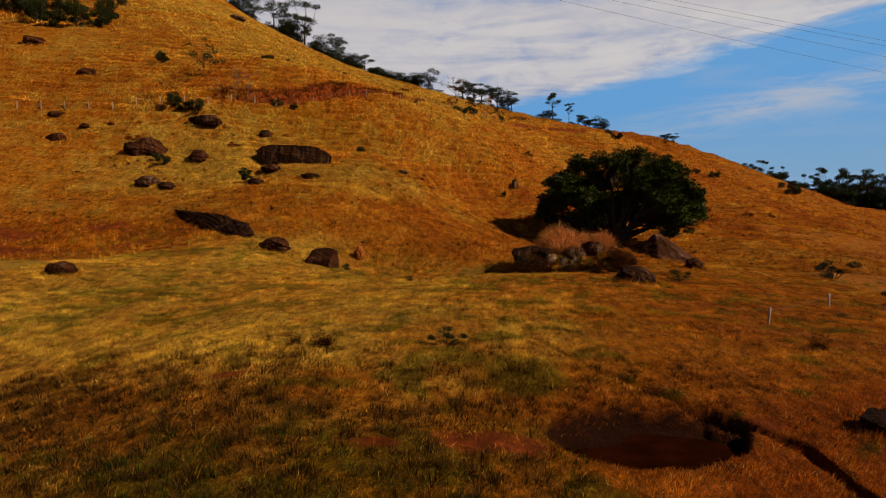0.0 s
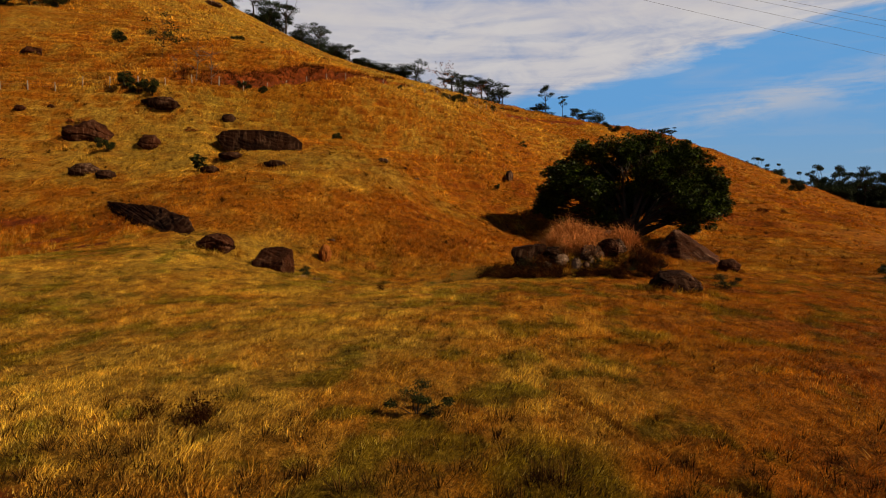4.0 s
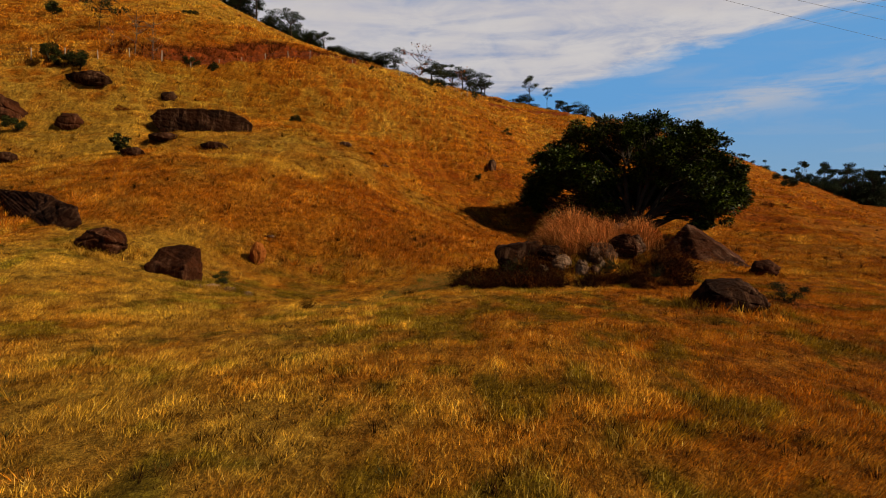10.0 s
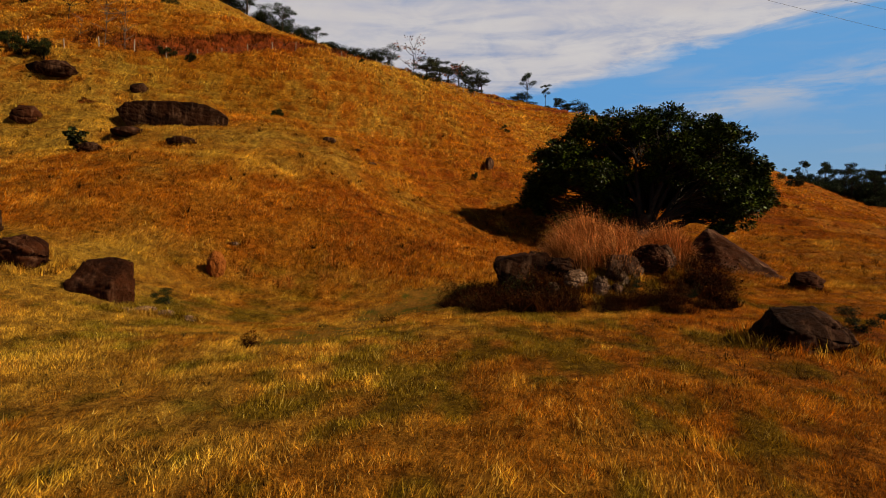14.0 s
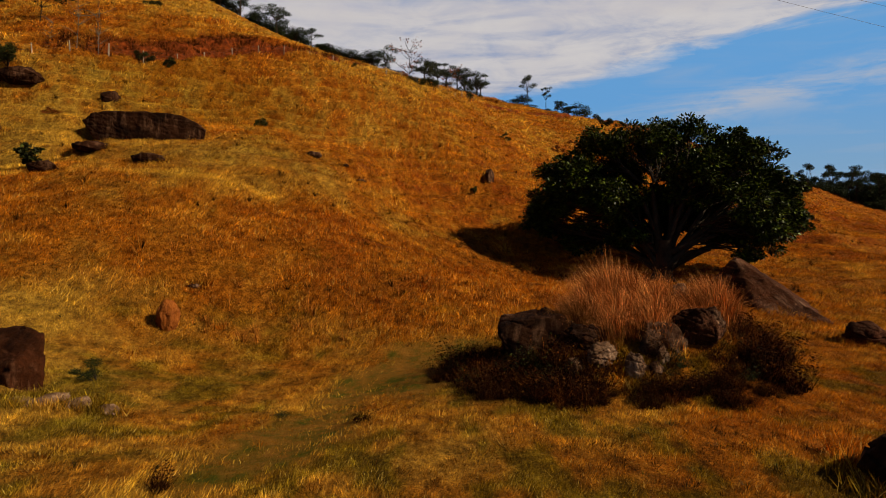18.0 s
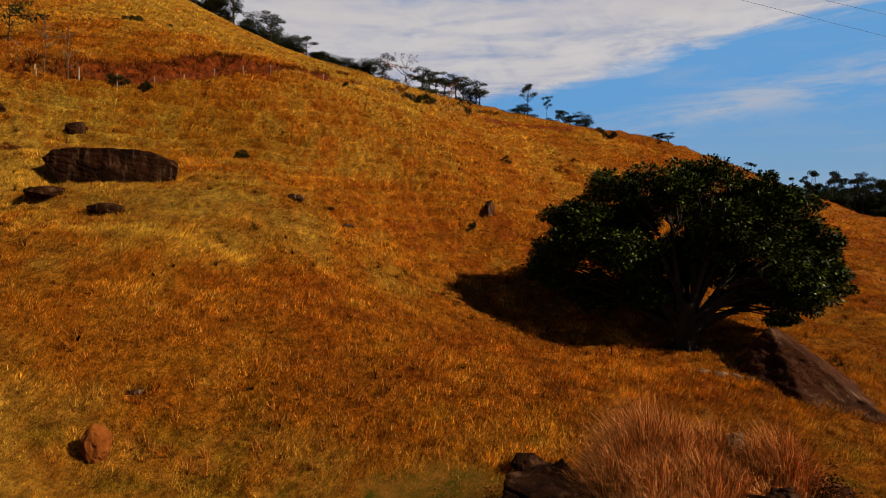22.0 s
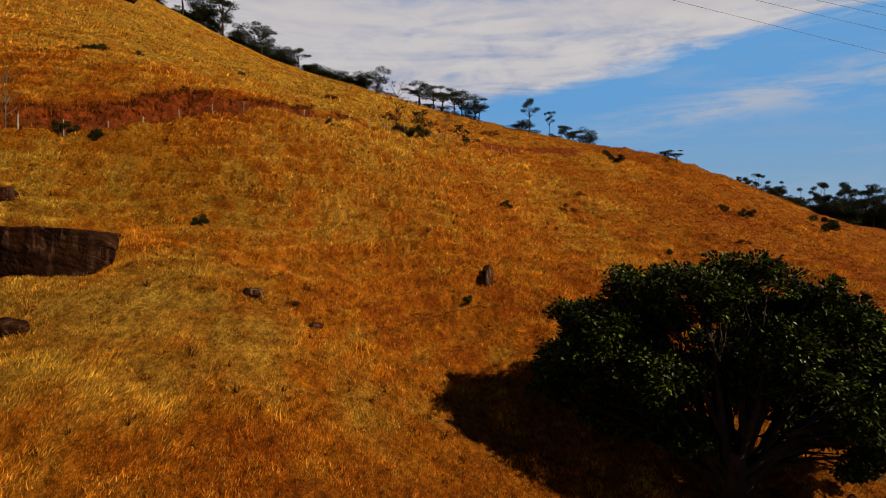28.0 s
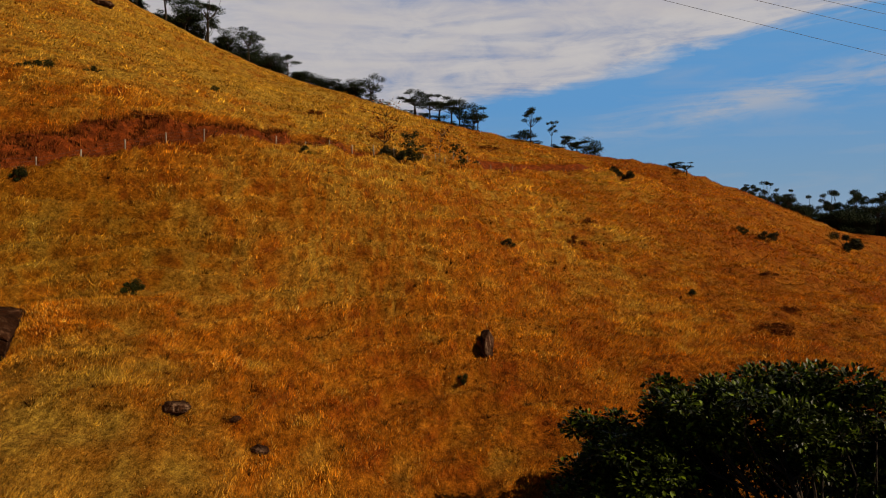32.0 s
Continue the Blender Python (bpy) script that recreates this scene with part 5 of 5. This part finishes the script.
for i, (x, y, kind, h, w) in enumerate(((-56, 204, 0, 10, 1.0), (-46, 205, 1, 12.5, 0.8), (-52, 206, 3, 7, 1.2), (-41, 205, 3, 6, 1.2), (-35.5, 204, 0, 8, 1.0), (-30, 204, 4, 4, 1.5), (-25.5, 203, 2, 5, 1.2), (-20, 203, 4, 3, 1.6), (-13.5, 201.5, 4, 3.2, 1.8), (-8, 201, 3, 4.5, 1.4), (-4.5, 200, 5, 6.2, 1.3), (7, 197.5, 1, 5, 1.6), (13, 196.5, 0, 6, 1.5), (18, 195.5, 3, 6.5, 1.2), (21, 195, 5, 6, 1.2), (35, 191.5, 2, 7.5, 0.6), (34, 191.5, 4, 3, 2.0), (40, 190.5, 1, 5.5, 0.5), (46.5, 196, 1, 5.6, 1.3), (51.5, 195.5, 3, 6.6, 1.1), (70, 183, 0, 2.6, 1.6), (-68, 204, 4, 7, 1.4), (-63, 204, 3, 7, 1.3), (-75, 200, 5, 9, 1.3), (-86, 195, 3, 9, 1.3), (-79, 126, 4, 7.5, 1.4), (-84, 124, 3, 7, 1.4), (-74, 128, 5, 5.5, 1.4), (-90, 128, 4, 8, 1.3))):
    far_tree(x, y if y < 150 else y - 9, kind, h * 1.12 / 9.6, w, i * 77.0)
rngr = random.Random(9)
for i in range(12):
    x = -54 + 26 * rngr.random()
    far_tree(x, float(ridge_y(np.array(x))) + 2 + 6 * rngr.random(), (0, 3, 2, 4, 1, 5)[i % 6], (4.5 + 7.0 * rngr.random()) / 9.6, 0.9 + 0.5 * rngr.random(), i * 41.0, 0.4)
for i in range(64):
    x = -72 + 70 * rngr.random()
    far_tree(x, float(ridge_y(np.array(x))) + 1 + 4 * rngr.random(), (6, 4, 7, 3)[i % 4], (2.6 + 2.6 * rngr.random()) / 9.6, 1.3 + 0.5 * rngr.random(), i * 50.0, 0.3, "dark low tree on the crest")
# low growth under the crest trees
for i, (x, w) in enumerate(((5, 1.5), (9, 1.3), (12, 1.6), (16, 1.6), (20, 1.4), (33, 1.3), (36.5, 1.2), (45, 1.3), (48.5, 1.7), (52, 1.6), (55, 1.2), (69, 1.0), (-1, 1.2), (-11, 1.5), (-16, 1.4))):
    far_tree(x, float(ridge_y(np.array(x))) + (7.0 if 44 < x < 60 else 1.5), (6, 7)[i % 2], (1.9 + 0.5 * (i % 3)) / 9.6, 2.0 * w, i * 61.0, 0.2, "dark low bush on the crest")
for i, (x, y, h) in enumerate(((7, 188.5, 6.0), (10.5, 188.2, 6.5), (16, 187, 6.5), (22.5, 186, 6.0), (44, 187.5, 5.0), (49, 187.8, 6.0))):
    far_tree(x, y, (0, 1, 2)[i % 3], h / 9.6, 1.25, i * 37.0, 0.2)
# the far wood beyond the eastern flank
rngw = random.Random(4)
for i in range(150):
    x, y = 118 + 105 * rngw.random() ** 0.8, 252 + 30 * rngw.random()
    tall = float(np.interp(x, (118, 128, 139, 157, 180, 225), (3.0, 4.5, 6.0, 11.0, 12.5, 13.0)))
    emergent = i % 3 == 0 and x > 134
    h = tall * (0.62 + 0.30 * rngw.random()) * (1.65 if emergent else 1.0)
    wide = (0.5 if emergent else 1.15 + 0.4 * rngw.random()) * (1.6 if tall < 5 else 1.0)
    far_tree(x, y, (0, 1, 2)[i // 3 % 3] if emergent else (6, 7, 6, 7, 3)[i % 5], h / 9.6, wide, rngw.random() * 360, 0.5, "umbrella-crowned tree above the far wood" if emergent else "dark tree of the far wood", "trees of the far wood")


def sapling(x, y, tall, seed, leafy, label):
    rng = np.random.default_rng(seed)
    ob = thing("sapling", label, "tree", "thin hillside trees", (x, y, zat(x, y) - 0.1))
    wood, leaf = Heap(), Heap()
    top = Vector((rng.normal(0, 0.1), 0, 1.0)) * tall
    line = branch_line((0, 0, -0.1), top, rng, 0.03, 7)
    wood.tube(line, [tall * (0.0085 - 0.0011 * k) for k in range(7)], 6)
    bark = M_BARK if leafy > 0.3 else M_PALEBARK
    part("trunk", wood.mesh("trunk", True), bark, ob)
    for i in range(14):
        a = line[rng.integers(2, 6)]
        q = a + Vector((rng.normal(0, 0.2), rng.normal(0, 0.2), rng.uniform(0.08, 0.3))) * tall
        twig = Heap()
        twig.tube(branch_line(a, q, rng, 0.08, 4), [tall * v for v in (0.007, 0.006, 0.004, 0.002)], 4)
        part("branch", twig.mesh("branch", True), bark, ob)
        if leafy:
            c = np.array(q) + rng.normal(0, 0.055 * tall, (int(70 * leafy), 3)) * np.array([1, 1, 0.6])
            leaf.leaves(c, 0.20, rng, 0.1)
    if leafy:
        part("crown", leaf.mesh("crown"), M_BUSHLEAF if leafy > 0.5 else M_REDBRUSH, ob)


for i, (x, y, tall, leafy) in enumerate(((6.0, 104.3, 4.0, 0.6), (12.1, 117.8, 3.6, 0.6), (2.6, 109.5, 6.0, 0.35), (-29.2, 81.9, 5.2, 0.0), (-27.6, 82.8, 5.0, 0.0), (-36.5, 88.5, 6.0, 0.8), (-32.3, 83.2, 2.6, 0.0), (53.5, 188, 5.0, 0.1), (57, 186.5, 3.4, 0.0), (58.6, 186.3, 3.4, 0.0), (60.2, 186, 2.8, 0.0), (-10, 200.5, 4, 0.2), (1.0, 199, 4.2, 0.2), (9.0, 116, 4.6, 0.2), (-20.5, 61.2, 1.4, 0.6))):
    sapling(x, y, tall, 400 + i, leafy, "leafless pale sapling on the slope" if not leafy else "thin small tree on the slope")


# ---- fence ----
def fence(name, label, xs, y_of, tall, wires):
    ob = thing(name, label, "fence")
    tops = []
    r = random.Random(len(xs))
    for x in xs:
        y = y_of(x)
        z = zat(x, y)
        h = tall * r.uniform(0.88, 1.12)
        heap = Heap()
        lean = (r.uniform(-0.07, 0.07), r.uniform(-0.05, 0.05))
        k = r.uniform(0.045, 0.065)
        heap.tube([(x, y, z - 0.3), (x + lean[0] * 0.5, y + lean[1] * 0.5, z + h * 0.5), (x + lean[0], y + lean[1], z + h), (x + lean[0], y + lean[1], z + h + 0.01)], [k, k * 1.05, k * 0.9, 0.004], 7)
        part("post", heap.mesh("post", True), M_POST, ob)
        tops.append((x, y, z, h))
    for w in wires:
        heap = Heap()
        for (ax, ay, az, ah), (bx, by, bz, bh) in zip(tops, tops[1:]):
            a, b = Vector((ax, ay - 0.07, az + ah * w)), Vector((bx, by - 0.07, bz + bh * w))
            heap.tube([a, a.lerp(b, 0.5) - Vector((0, 0, 0.04)), b], [0.005, 0.005, 0.005], 4)
        part("wire", heap.mesh("wire", True), M_WIRE, ob)


def along(x0, x1, pitch):
    out, x = [], x0
    while x < x1:
        out.append(x)
        g = (float(fence_y(np.array(x + 0.1))) - float(fence_y(np.array(x)))) / 0.1
        x += pitch / math.hypot(1, g)
    return out


fence("fence", "line of pale wooden posts with sagging wires along the hill road", along(-62, 12, 3.0), lambda x: float(fence_y(np.array(x))) - 0.2, 1.15, (0.45, 0.7, 0.92))
fence("fence", "weathered post fence above the red cut bank", along(12.5, 43, 2.6), lambda x: float(fence_y(np.array(x))) + 0.4, 1.3, (0.5, 0.85))
fence("fence", "old grey posts at the meadow's edge", (13.2, 18.8), lambda x: 23.5 + (x - 13.2) * 0.82, 0.62, (0.8,))


# ---- power line ----
def power_line():
    ob = thing("power_line", "thin overhead power cables crossing the sky", "power line")
    for y, z0, z1 in ((105.0, 31.0, 43.9), (103.0, 33.0, 45.0), (101.0, 34.0, 45.2), (100.4, 34.6, 45.8)):
        heap = Heap()
        pts = []
        for k in range(41):
            u = -1.2 + 3.6 * k / 40
            x = 80.4 - 59.8 * u
            pts.append((x, y, z0 + (z1 - z0) * u + 0.9 * (u * u - u) * 0.6))
        heap.tube(pts, [0.020] * 41, 5)
        part("cable", heap.mesh("cable", True), M_WIRE, ob)


power_line()

# ---- floor of the pond hollow ----
# flat matte dark sheet added over the floor of a waterless hollow
pw = Heap()
ring = [(4.7 + 2.35 * math.cos(a) * (1 + 0.08 * math.sin(3 * a)), 13.85 + 1.3 * math.sin(a), 0) for a in [2 * math.pi * k / 40 for k in range(40)]]
pz = zat(4.7, 13.9) + 0.16
pw.add([(4.7, 13.85, pz)] + [(x, y, pz) for x, y, _ in ring], [(0, 1 + k, 1 + (k + 1) % 40) for k in range(40)])
wm = pw.mesh("water", True)
M_HOLLOW_FLOOR.node_tree.nodes["Principled BSDF"].inputs["Specular IOR Level"].default_value = 0.0
wm.materials.append(M_HOLLOW_FLOOR)
tagged(new("water", wm), "very dark red-brown matte sheet in a red earth hollow", "water", kind="structure")
